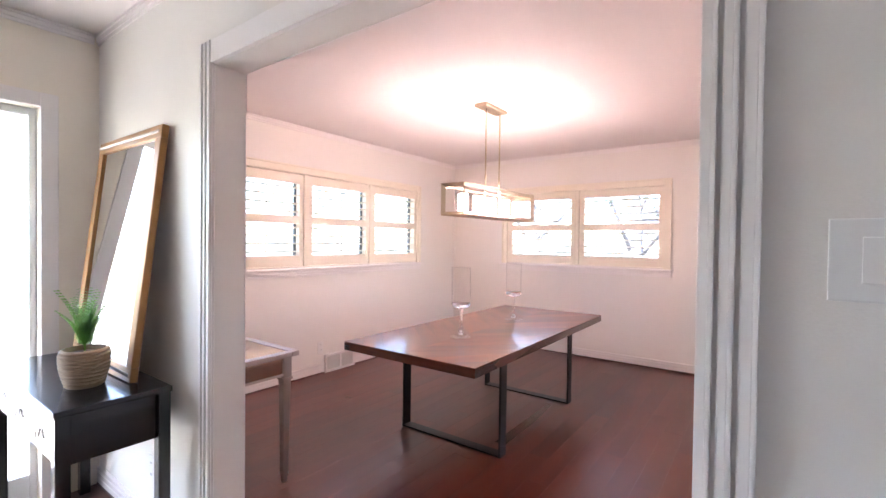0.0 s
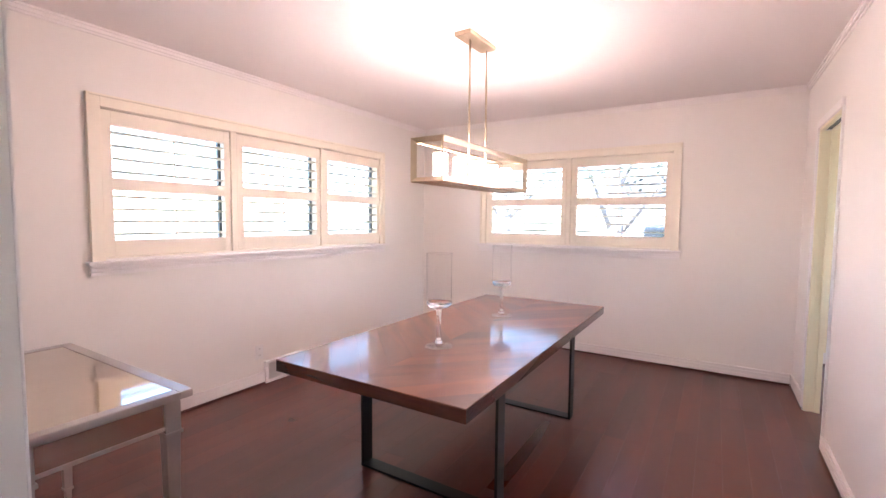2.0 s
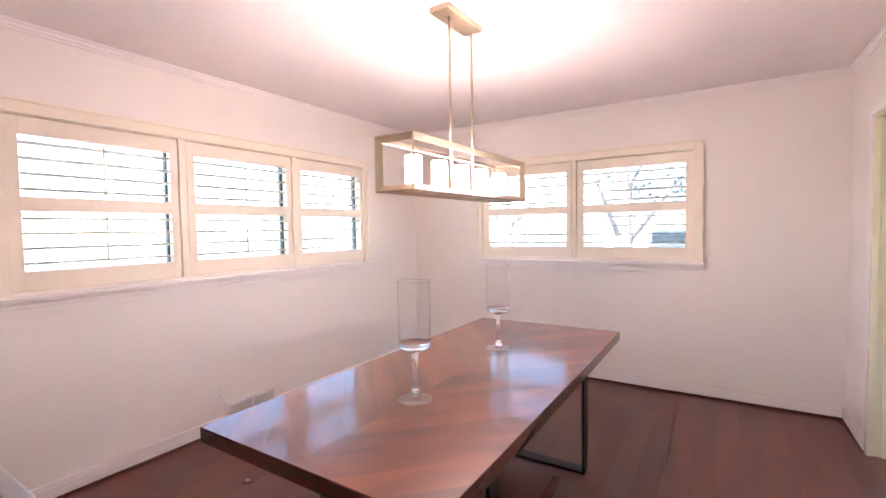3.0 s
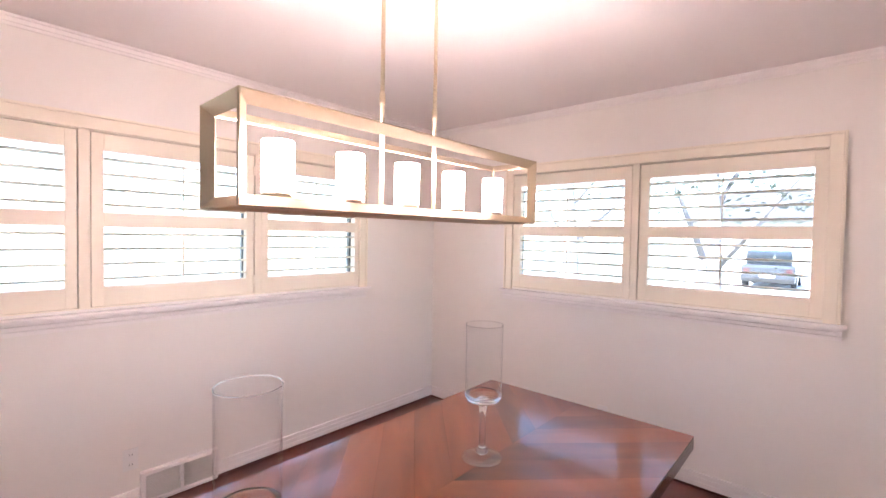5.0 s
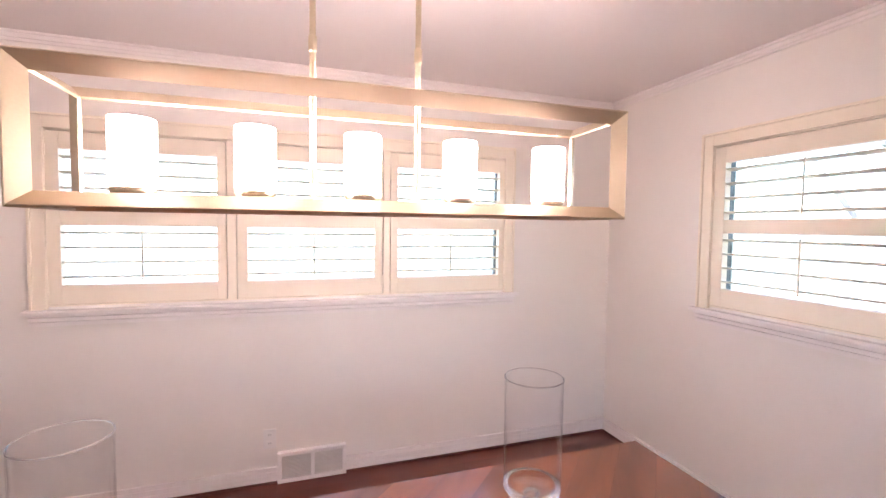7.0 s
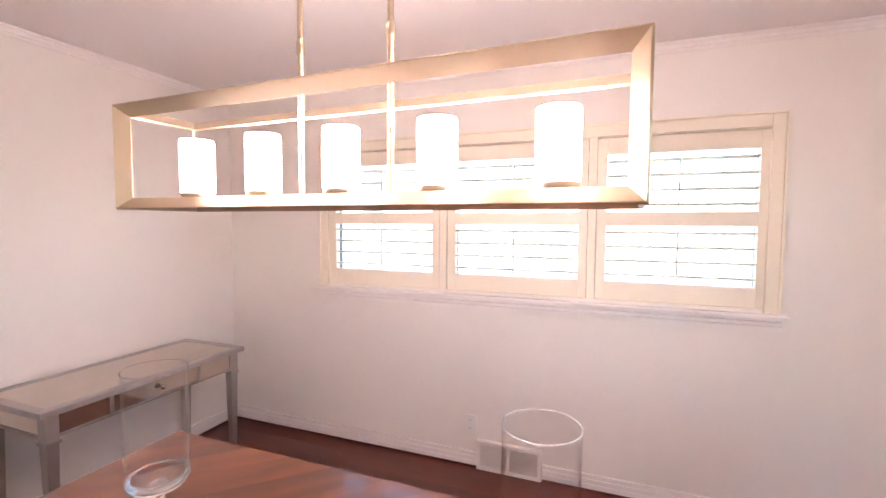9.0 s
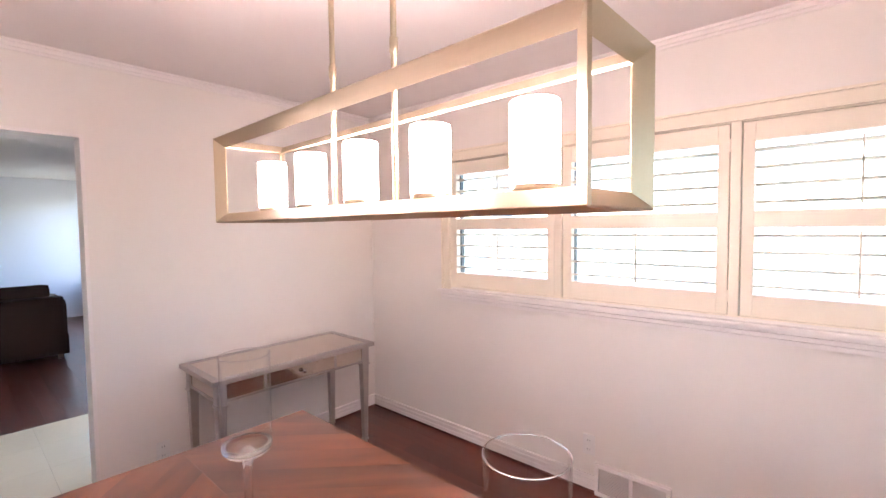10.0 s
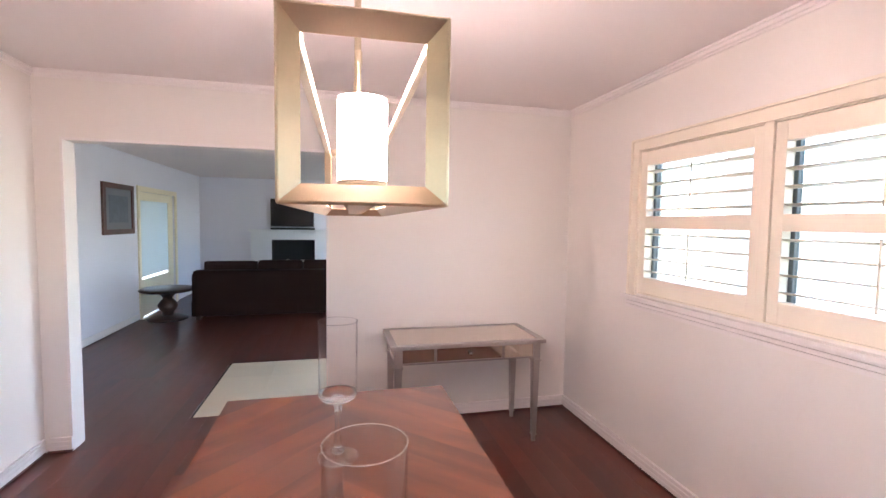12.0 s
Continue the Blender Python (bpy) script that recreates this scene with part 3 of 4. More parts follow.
WP = [(3.945, 4.757, 4.002, 4.712), (4.813, 5.634, 4.864, 5.588), (5.685, 6.468, 5.731, 6.428)]
NP = [(-2.86, -1.955, -2.795, -2.003), (-1.902, -0.98, -1.845, -1.035)]
window("window_1", on_west, WW0, WW1, WP, "long three-part window with cream casing")
window("window_2", on_north, NW0, NW1, NP, "two-part window with cream casing")
for i, p in enumerate(WP):
    shutter(on_west, *p, i == 0, "in the three-part window")
for i, p in enumerate(NP):
    shutter(on_north, *p, i == 0, "in the two-part window")

# kitchen window beyond the pocket door, widened on its unseen right for more light
kw = thing("window_3", 0.8, KN, 1.1, "cream kitchen window with a half-drawn blind, its unseen right part widened for daylight", "window", kind="structure")
part("window_frame", boxes([(0.27, 0.33, KN - 0.02, KN, 1.13, 1.99), (2.30, 2.36, KN - 0.02, KN, 1.13, 1.99), (0.33, 2.30, KN - 0.02, KN, 1.93, 1.99), (0.33, 2.30, KN + 0.05, KN + 0.09, 1.51, 1.56)], 0.004), M_JAMB, kw)
part("window_sill", boxes([(0.24, 2.39, KN - 0.05, KN, 1.105, 1.13), (0.26, 2.37, KN - 0.02, KN, 1.04, 1.105)], 0.005), M_JAMB, kw)
for i in range(9):
    z = 1.60 + 0.036 * i
    part("slat", tilt(boxes([(0.335, 2.295, -0.014, 0.014, -0.001, 0.001)]), pose(0, KN + 0.03, z, 35)), M_WHITE, kw)
part("pane", boxes([(0.33, 2.30, KN + 0.068, KN + 0.072, 1.13, 1.93)]), M_PANE, kw).visible_shadow = False

# glazed opening out of view, added so the kitchen gets more daylight
kp = thing("added_window_4", KE + 0.08, 6.45, 0.9, "wide kitchen window, unseen, added to brighten the kitchen", "window", kind="structure")
part("pane", boxes([(KE + 0.078, KE + 0.082, 5.2, 7.7, 0.9, 2.1)]), M_PANE, kp).visible_shadow = False

# front door: full-glass storm door in a white frame; sidelight added, unseen, to brighten the hall
fd = thing("door_2", LW, (FD0 + FD1) / 2, 0, "white full-glass front door, closed, with an unseen sidelight added for daylight", "door", kind="structure")
part("casing", boxes([(LW, LW + 0.02, FD1, FD1 + 0.07, 0, FDT + 0.07), (LW, LW + 0.02, FD0 - 0.07, FD0, 0, FDT + 0.07), (LW, LW + 0.02, FD0, FD1, FDT, FDT + 0.07)], 0.004), M_TRIM, fd)
part("door_frame", boxes([(LW - 0.10, LW - 0.06, 1.70, 1.80, 0.14, FDT - 0.04), (LW - 0.10, LW - 0.06, FD0, FD0 + 0.05, 0, FDT), (LW - 0.10, LW - 0.06, FD1 - 0.03, FD1, 0, FDT), (LW - 0.10, LW - 0.06, FD0 + 0.05, FD1 - 0.03, FDT - 0.04, FDT), (LW - 0.10, LW - 0.06, FD0 + 0.05, FD1 - 0.03, 0.01, 0.14)], 0.004), M_WHITE, fd)
part("pane", boxes([(LW - 0.082, LW - 0.078, FD0 + 0.04, FD1 - 0.02, 0.13, FDT - 0.03)]), M_PANE, fd).visible_shadow = False

# unseen window added to the entry wall to let daylight into the living room
lw4 = thing("added_window_5", LW, -3.32, 0.6, "plain white living room window, unseen, added for daylight", "window", kind="structure")
part("window_frame", boxes([(LW - 0.12, LW - 0.06, -4.05, -3.99, 0.6, 2.15), (LW - 0.12, LW - 0.06, -2.66, -2.6, 0.6, 2.15), (LW - 0.12, LW - 0.06, -3.99, -2.66, 0.6, 0.66), (LW - 0.12, LW - 0.06, -3.99, -2.66, 2.09, 2.15)], 0.004), M_WHITE, lw4)
part("pane", boxes([(LW - 0.092, LW - 0.088, -4.0, -2.65, 0.65, 2.10)]), M_PANE, lw4).visible_shadow = False

# glazed side door in the living room
gd = thing("door_3", LE, (GD0 + GD1) / 2, 0, "cream glazed side door with a lowered pale blind", "door", kind="structure")
part("casing", boxes([(LE - 0.02, LE, GD1, GD1 + 0.08, 0, GDT + 0.08), (LE - 0.02, LE, GD0 - 0.08, GD0, 0, GDT + 0.08), (LE - 0.02, LE, GD0, GD1, GDT, GDT + 0.08)], 0.004), M_JAMB, gd)
part("stile", boxes([(LE + 0.03, LE + 0.07, GD1 - 0.10, GD1, 0, GDT)], 0.003), M_JAMB, gd)
part("stile", boxes([(LE + 0.03, LE + 0.07, GD0, GD0 + 0.22, 0, GDT)], 0.003), M_JAMB, gd)
part("rail", boxes([(LE + 0.03, LE + 0.07, GD0 + 0.22, GD1 - 0.10, 0.01, 0.58)], 0.003), M_JAMB, gd)
part("rail", boxes([(LE + 0.03, LE + 0.07, GD0 + 0.22, GD1 - 0.10, 1.80, GDT)], 0.003), M_JAMB, gd)
part("blind", boxes([(LE + 0.040, LE + 0.042, GD0 + 0.2, GD1 - 0.08, 0.62, 1.82)]), M_BLIND, gd, "lowered pale roller blind")
part("pane", boxes([(LE + 0.052, LE + 0.056, GD0 + 0.2, GD1 - 0.08, 0.56, 1.82)]), M_PANE, gd).visible_shadow = False

# ---------------------------------------------------------------- dining lamp
CX0, CX1, CY0, CY1, CZ0, CZ1, CB = -2.019, -1.812, 4.709, 5.808, 1.545, 1.778, 0.024
CMX = (CX0 + CX1) / 2
lamp = thing("linear_chandelier", CMX, (CY0 + CY1) / 2, H, "brushed brass box chandelier with five lit frosted glass shades", "chandelier")


def strip(axis, p, q):
    """A flat bar along one edge of the box, its width running from that edge inwards on the diagonal, mitred at both ends."""
    lo, hi = (CX0, CY0, CZ0), (CX1, CY1, CZ1)
    others = [k for k in range(3) if k != axis]
    def at(end, depth):
        c = [0, 0, 0]
        for k, side in ((axis, end), (others[0], p), (others[1], q)):
            c[k] = (hi[k] - depth) if side else (lo[k] + depth)
        return Vector(c)
    quad = [at(0, 0.0), at(1, 0.0), at(1, CB), at(0, CB)]
    nrm = (quad[1] - quad[0]).cross(quad[3] - quad[0]).normalized() * 0.0028
    bm = bmesh.new()
    v = [bm.verts.new(c + s * nrm) for s in (-1, 1) for c in quad]
    for f in ((0, 1, 2, 3), (7, 6, 5, 4), (0, 4, 5, 1), (1, 5, 6, 2), (2, 6, 7, 3), (3, 7, 4, 0)):
        bm.faces.new([v[k] for k in f])
    bmesh.ops.recalc_face_normals(bm, faces=bm.faces)
    bmesh.ops.bevel(bm, geom=[e for e in bm.edges if e.calc_length() > 0.1], offset=0.0009, segments=2, affect="EDGES")
    return bm


for p in (0, 1):
    for q in (0, 1):
        part("long_bar", strip(1, p, q), M_GOLD, lamp)
        part("end_bar", strip(0, p, q), M_GOLD, lamp)
        part("upright", strip(2, p, q), M_GOLD, lamp)
part("lamp_bar", boxes([(CMX - 0.022, CMX + 0.022, CY0 + 0.016, CY1 - 0.016, CZ0 + 0.004, CZ0 + 0.020)], 0.003), M_GOLD, lamp)
for y in (5.150, 5.362):
    rod = part("rod", tube([(CMX, y, CZ0 + 0.018), (CMX, y, H - 0.02)], 0.0062, 12), M_GOLD, lamp)
    part("coupling", lathe([(0.0062, 1.86), (0.0085, 1.863), (0.0085, 1.89), (0.0062, 1.893)], CMX, y, 14), M_GOLD, rod)
part("canopy", boxes([(CMX - 0.055, CMX + 0.055, 5.06, 5.385, H - 0.026, H)], 0.004), M_GOLD, lamp)
for y in (4.843, 5.045, 5.248, 5.458, 5.675):
    cup = part("lamp_cup", lathe([(0, CZ0 + 0.019), (0.028, CZ0 + 0.019), (0.036, CZ0 + 0.032), (0.038, CZ0 + 0.0395), (0, CZ0 + 0.0395)], CMX, y, 24), M_GOLD, lamp)
    part("shade", lathe([(0.029, CZ0 + 0.0395), (0.0365, CZ0 + 0.0405), (0.037, 1.698), (0.0360, 1.706), (0.0335, 1.704), (0.0335, CZ0 + 0.045), (0.0, CZ0 + 0.0445)], CMX, y, 32), M_SHADE, cup, "lit frosted white glass cylinder")
    bulb = new("bulb_light", bpy.data.lights.new("bulb_light", "POINT"))
    swing = radians(-1.6)
    bulb.location = (CMX - math.sin(swing) * (y - (CY0 + CY1) / 2), y, 1.634)
    bulb.data.energy, bulb.data.color, bulb.data.shadow_soft_size = BULB_WATTS, LAMP_COLOUR, 0.018

lamp.rotation_euler = (0, 0, radians(-1.6))   # the box hangs a little askew

# ---------------------------------------------------------------- dining table
TX0, TX1, TY0, TY1, TZ = -2.410, -1.365, 4.132, 6.424, 0.666
table = thing("dining_table", (TX0 + TX1) / 2, (TY0 + TY1) / 2, 0, "long reddish-brown chevron parquet table on black steel loop legs", "table")
top = part("tabletop", boxes([(TX0, TX1, TY0, TY1, TZ - 0.058, TZ - 0.004)], 0.003), M_TABLE_EDGE, table)


def clip_poly(poly, a, b, c):
    """Keep the side a*x + b*y <= c."""
    out = []
    for (x0, y0), (x1, y1) in zip(poly, poly[1:] + poly[:1]):
        d0, d1 = a * x0 + b * y0 - c, a * x1 + b * y1 - c
        if d0 <= 0:
            out.append((x0, y0))
        if d0 * d1 < 0:
            s = d0 / (d0 - d1)
            out.append((x0 + s * (x1 - x0), y0 + s * (y1 - y0)))
    return out


def chevron_piece(side, k):
    """One slanted board of the chevron, as a mesh with its own axes along the grain."""
    xm, pitch, dx = (TX0 + TX1) / 2, 0.185, (TX1 - TX0) / 2
    y = TY0 - dx + k * pitch
    g = 0.0002
    poly = [(xm, y + g), (xm, y + pitch - g), (xm + side * dx, y + pitch + dx - g), (xm + side * dx, y + dx + g)]
    for a, b, c in ((0, 1, TY1 - 0.001), (0, -1, -TY0 - 0.001), (side, 0, side * xm + dx - 0.001), (-side, 0, -side * xm - g)):
        poly = clip_poly(poly, a, b, c)
        if len(poly) < 3:
            return
    cx, cy = sum(p[0] for p in poly) / len(poly), sum(p[1] for p in poly) / len(poly)
    turn = radians(45 if side > 0 else 135)
    ca, sa = math.cos(turn), math.sin(turn)
    local = [((px - cx) * ca + (py - cy) * sa, -(px - cx) * sa + (py - cy) * ca) for px, py in poly]
    ob = new("board", data("board", prism(local, 0, 0.004), M_TABLE))
    ob.parent = top
    ob.location, ob.rotation_euler = (cx, cy, TZ - 0.004), (0, 0, turn)


for side in (-1, 1):
    for k in range(19):
        chevron_piece(side, k)
for y in (4.57, 5.745):
    part("loop_leg", boxes([(-2.228, -2.214, y - 0.038, y + 0.038, 0.012, TZ - 0.066), (-1.432, -1.418, y - 0.038, y + 0.038, 0.012, TZ - 0.066), (-2.228, -1.418, y - 0.038, y + 0.038, 0.0, 0.012), (-2.228, -1.418, y - 0.038, y + 0.038, TZ - 0.066, TZ - 0.058)], 0.0015), M_BLACK, table)


# ---------------------------------------------------------------- glass candle holders on the table
def hurricane(x, y, label):
    z = TZ + 0.0008
    h = thing("hurricane_candle_holder", x, y, z, label, "candle holder", "glass candle holders")
    part("foot", lathe([(0, z), (0.074, z), (0.075, z + 0.002), (0.072, z + 0.004), (0.045, z + 0.008), (0.024, z + 0.012), (0.0175, z + 0.016), (0.0, z + 0.016)], x, y, 40), M_FOOT, h)
    part("collar", lathe([(0.0, z + 0.016), (0.0175, z + 0.016), (0.0215, z + 0.021), (0.0215, z + 0.030), (0.0165, z + 0.036), (0.0, z + 0.036)], x, y, 32), M_GLASS, h)
    part("stem", lathe([(0.0, z + 0.036), (0.0150, z + 0.036), (0.0118, z + 0.050), (0.0112, z + 0.120), (0.0122, z + 0.165), (0.0150, z + 0.190), (0.0205, z + 0.203), (0.0160, z + 0.208), (0.0, z + 0.208)], x, y, 28), M_GLASS, h)
    part("bowl_base", lathe([(0, z + 0.208), (0.030, z + 0.209), (0.058, z + 0.217), (0.068, z + 0.232), (0.0685, z + 0.242), (0.058, z + 0.236), (0.030, z + 0.231), (0.012, z + 0.236), (0, z + 0.238)], x, y, 40), M_GLASS, h)
    cyl = part("cylinder", lathe([(0.0672, z + 0.2420), (0.0683, z + 0.2424), (0.0685, z + 0.2434), (0.0690, z + 0.36), (0.0695, z + 0.4976), (0.0694, z + 0.4986), (0.0685, z + 0.4990), (0.0676, z + 0.4986), (0.0675, z + 0.4976), (0.0670, z + 0.36), (0.0665, z + 0.2434), (0.0666, z + 0.2424)], x, y, 96, True), M_CLEAR, h, "thin clear glass cylinder")
    cyl.visible_shadow = False
    part("rim", lathe([(0.0695, z + 0.4990), (0.0701, z + 0.4998), (0.0700, z + 0.5010), (0.0690, z + 0.5016), (0.0676, z + 0.5010), (0.0672, z + 0.4998)], x, y, 64, True), M_GLASS, cyl)


hurricane(-1.872, 4.752, "tall clear glass hurricane candle holder on a stem, empty")
hurricane(-1.911, 5.655, "tall clear glass hurricane candle holder on a stem, empty")

# ---------------------------------------------------------------- mirrored console
MX0, MX1, MY0, MY1, MZ = -3.27, -2.20, 3.115, 3.62, 0.735
mc = thing("mirrored_console", (MX0 + MX1) / 2, (MY0 + MY1) / 2, 0, "silver-leafed console table with antiqued mirror panels and tapered legs", "console table")
part("top_frame", boxes([(MX0, MX1, MY0, MY0 + 0.045, MZ - 0.028, MZ), (MX0, MX1, MY1 - 0.045, MY1, MZ - 0.028, MZ), (MX0, MX0 + 0.045, MY0 + 0.045, MY1 - 0.045, MZ - 0.028, MZ), (MX1 - 0.045, MX1, MY0 + 0.045, MY1 - 0.045, MZ - 0.028, MZ)], 0.006), M_SILVER, mc)
part("top_panel", boxes([(MX0 + 0.043, MX1 - 0.043, MY0 + 0.043, MY1 - 0.043, MZ - 0.016, MZ - 0.003)]), M_ANTIQUE, mc, "mirrored top")
AX0, AX1, AY0, AY1 = MX0 + 0.03, MX1 - 0.03, MY0 + 0.025, MY1 - 0.03
part("apron_frame", boxes([(AX0 + 0.05, AX1 - 0.05, AY1 - 0.02, AY1 - 0.004, MZ - 0.135, MZ - 0.122), (AX0 + 0.004, AX0 + 0.02, AY0 + 0.05, AY1 - 0.05, MZ - 0.135, MZ - 0.122), (AX1 - 0.02, AX1 - 0.004, AY0 + 0.05, AY1 - 0.05, MZ - 0.135, MZ - 0.122), (AX0 + 0.05, AX1 - 0.05, AY0 + 0.004, AY0 + 0.02, MZ - 0.135, MZ - 0.028)], 0.002), M_SILVER, mc)
part("side_panel", boxes([(AX0 + 0.008, AX0 + 0.014, AY0 + 0.05, AY1 - 0.05, MZ - 0.122, MZ - 0.028)]), M_ANTIQUE, mc)
part("side_panel", boxes([(AX1 - 0.014, AX1 - 0.008, AY0 + 0.05, AY1 - 0.05, MZ - 0.122, MZ - 0.028)]), M_ANTIQUE, mc)
W3 = (AX1 - AX0 - 0.10)
f1, f2 = AX0 + 0.05 + W3 * 0.24, AX0 + 0.05 + W3 * 0.76
part("front_panel", boxes([(AX0 + 0.05, f1 - 0.008, AY1 - 0.014, AY1 - 0.008, MZ - 0.122, MZ - 0.028)]), M_ANTIQUE, mc)
part("front_panel", boxes([(f2 + 0.008, AX1 - 0.05, AY1 - 0.014, AY1 - 0.008, MZ - 0.122, MZ - 0.028)]), M_ANTIQUE, mc)
for fx in (f1, f2):
    part("divider", boxes([(fx - 0.008, fx + 0.008, AY1 - 0.02, AY1 - 0.003, MZ - 0.122, MZ - 0.028)], 0.002), M_SILVER, mc)
drawer = part("drawer", boxes([(f1 + 0.01, f2 - 0.01, AY1 - 0.016, AY1 - 0.005, MZ - 0.119, MZ - 0.031)], 0.003), M_ANTIQUE, mc, "mirrored drawer front")
part("knob", tilt(lathe([(0, 0), (0.006, 0), (0.005, 0.01), (0.013, 0.018), (0.012, 0.026), (0, 0.029)], 0, 0, 16), pose((f1 + f2) / 2, AY1 - 0.005, MZ - 0.075, -90)), M_NICKEL, drawer)
for x in (AX0 + 0.025, AX1 - 0.025):
    for y in (AY0 + 0.025, AY1 - 0.025):
        leg = part("leg", boxes([(x - 0.026, x + 0.026, y - 0.026, y + 0.026, MZ - 0.145, MZ - 0.028), (x - 0.031, x + 0.031, y - 0.031, y + 0.031, MZ - 0.158, MZ - 0.145)], 0.003), M_SILVER, mc)
        sh = bmesh.new()
        r0, r1, za, zb = 0.024, 0.015, MZ - 0.158, 0.055
        v = [sh.verts.new((x + sx * r, y + sy * r, z)) for r, z in ((r0, za), (r1, zb)) for sx, sy in ((-1, -1), (1, -1), (1, 1), (-1, 1))]
        for i in range(4):
            sh.faces.new((v[i], v[(i + 1) % 4], v[4 + (i + 1) % 4], v[4 + i]))
        sh.faces.new(v[:4])
        sh.faces.new(v[4:])
        bmesh.ops.recalc_face_normals(sh, faces=sh.faces)
        part("tapered_shaft", sh, M_SILVER, leg)
        part("leg_foot", boxes([(x - 0.019, x + 0.019, y - 0.019, y + 0.019, 0.045, 0.055), (x - 0.012, x + 0.012, y - 0.012, y + 0.012, 0, 0.045)], 0.002), M_SILVER, leg)

# ---------------------------------------------------------------- wall fittings
vent = thing("floor_register", WX, 5.215, 0, "cream enamelled baseboard heating register with two grilles", "vent")
part("housing", boxes([(WX, WX + 0.030, 5.018, 5.413, 0.004, 0.030), (WX, WX + 0.030, 5.018, 5.413, 0.165, 0.185), (WX, WX + 0.030, 5.018, 5.040, 0.030, 0.165), (WX, WX + 0.030, 5.391, 5.413, 0.030, 0.165), (WX, WX + 0.030, 5.206, 5.226, 0.030, 0.165), (WX, WX + 0.012, 5.04, 5.391, 0.030, 0.165)], 0.003), M_TRIM, vent)
for y0, y1 in ((5.042, 5.204), (5.228, 5.389)):
    part("backing", boxes([(WX + 0.012, WX + 0.015, y0, y1, 0.031, 0.164)]), M_VENTDARK, vent)
    for i in range(16):
        z = 0.036 + i * 0.0081
        part("slat", boxes([(WX + 0.015, WX + 0.027, y0, y1, z, z + 0.0040)]), M_VENT, vent)


def outlet(cx, cy, cz, nx, ny, label, w=0.07, h=0.115):
    ob = thing("outlet_plate", cx, cy, cz, label, "outlet")
    def slab(du0, du1, d0, d1, dz0, dz1):
        if nx:
            return (*sorted((cx + nx * d0, cx + nx * d1)), cy + du0, cy + du1, cz + dz0, cz + dz1)
        return (cx + du0, cx + du1, *sorted((cy + ny * d0, cy + ny * d1)), cz + dz0, cz + dz1)
    part("plate", boxes([slab(-w / 2, w / 2, 0, 0.006, -h / 2, h / 2)], 0.002), M_PLASTIC, ob)
    for s in (-1, 1):
        r = part("socket", boxes([slab(-0.016, 0.016, 0.006, 0.008, s * 0.026 - 0.014, s * 0.026 + 0.014)], 0.002), M_PLASTIC, ob)
        part("slot", boxes([slab(-0.008, -0.005, 0.008, 0.0084, s * 0.026 - 0.004, s * 0.026 + 0.006), slab(0.005, 0.008, 0.008, 0.0084, s * 0.026 - 0.004, s * 0.026 + 0.006)]), M_VENTDARK, r)


outlet(WX, 4.975, 0.27, 1, 0, "cream plastic wall outlet above the baseboard")
outlet(-2.11, NY, 0.285, 0, -1, "cream plastic wall outlet under the window")
outlet(-2.115, SY, 0.225, 0, 1, "cream plastic wall outlet by the opening")
outlet(-2.35, SH, 0.30, 0, -1, "white plastic wall outlet under the black console")

switch = thing("switch_plate", 0.03, SH, 1.33, "white plastic rocker switch plate", "light switch")
part("plate", boxes([(-0.032, 0.092, SH - 0.006, SH, 1.272, 1.390)], 0.003), M_PLASTIC, switch)
for x in (0.022, 0.064):
    part("rocker", boxes([(x - 0.018, x + 0.018, SH - 0.010, SH - 0.006, 1.298, 1.364)], 0.002), M_PLASTIC, switch)

grille = thing("return_air_grille", EX, 4.78, 2.2, "white painted return-air grille high on the wall", "vent")
GY0, GY1, GZ0, GZ1 = 4.60, 4.955, 2.158, 2.285
part("grille_frame", boxes([(EX - 0.012, EX, GY0 - 0.03, GY1 + 0.03, GZ0 - 0.03, GZ0), (EX - 0.012, EX, GY0 - 0.03, GY1 + 0.03, GZ1, GZ1 + 0.03), (EX - 0.012, EX, GY0 - 0.03, GY0, GZ0, GZ1), (EX - 0.012, EX, GY1, GY1 + 0.03, GZ0, GZ1)], 0.002), M_TRIM, grille)
part("backing", boxes([(EX - 0.003, EX - 0.001, GY0, GY1, GZ0, GZ1)]), M_VENTDARK, grille)
for i in range(9):
    z = GZ0 + 0.006 + i * 0.0135
    part("slat", boxes([(EX - 0.010, EX - 0.003, GY0, GY1, z, z + 0.006)]), M_VENT, grille)

# ---------------------------------------------------------------- entry: black console, mirror, plant
BX0, BX1, BY0, BY1, BZ = -3.02, -2.02, 2.52, 2.89, 0.76
bc = thing("black_console", (BX0 + BX1) / 2, (BY0 + BY1) / 2, 0, "black lacquered console table with three ring-pull drawers", "console table")
part("top", boxes([(BX0, BX1, BY0, BY1, BZ - 0.022, BZ)], 0.003), M_BLACKWOOD, bc)
part("apron", boxes([(BX0 + 0.02, BX1 - 0.02, BY0 + 0.02, BY1 - 0.01, BZ - 0.20, BZ - 0.022)], 0.002), M_BLACKWOOD, bc)
for i in range(3):
    a = BX0 + 0.05 + i * 0.302
    d = part("drawer", boxes([(a, a + 0.294, BY0 + 0.008, BY0 + 0.019, BZ - 0.185, BZ - 0.035)], 0.003), M_BLACKWOOD, bc)
    part("ring_pull", tilt(lathe([(0.020 + 0.0032 * math.cos(k * math.pi / 4), 0.0032 * math.sin(k * math.pi / 4)) for k in range(8)], 0, 0, 24, True), pose(a + 0.147, BY0 + 0.000, BZ - 0.122, 78)), M_NICKEL, d, "nickel ring pull")
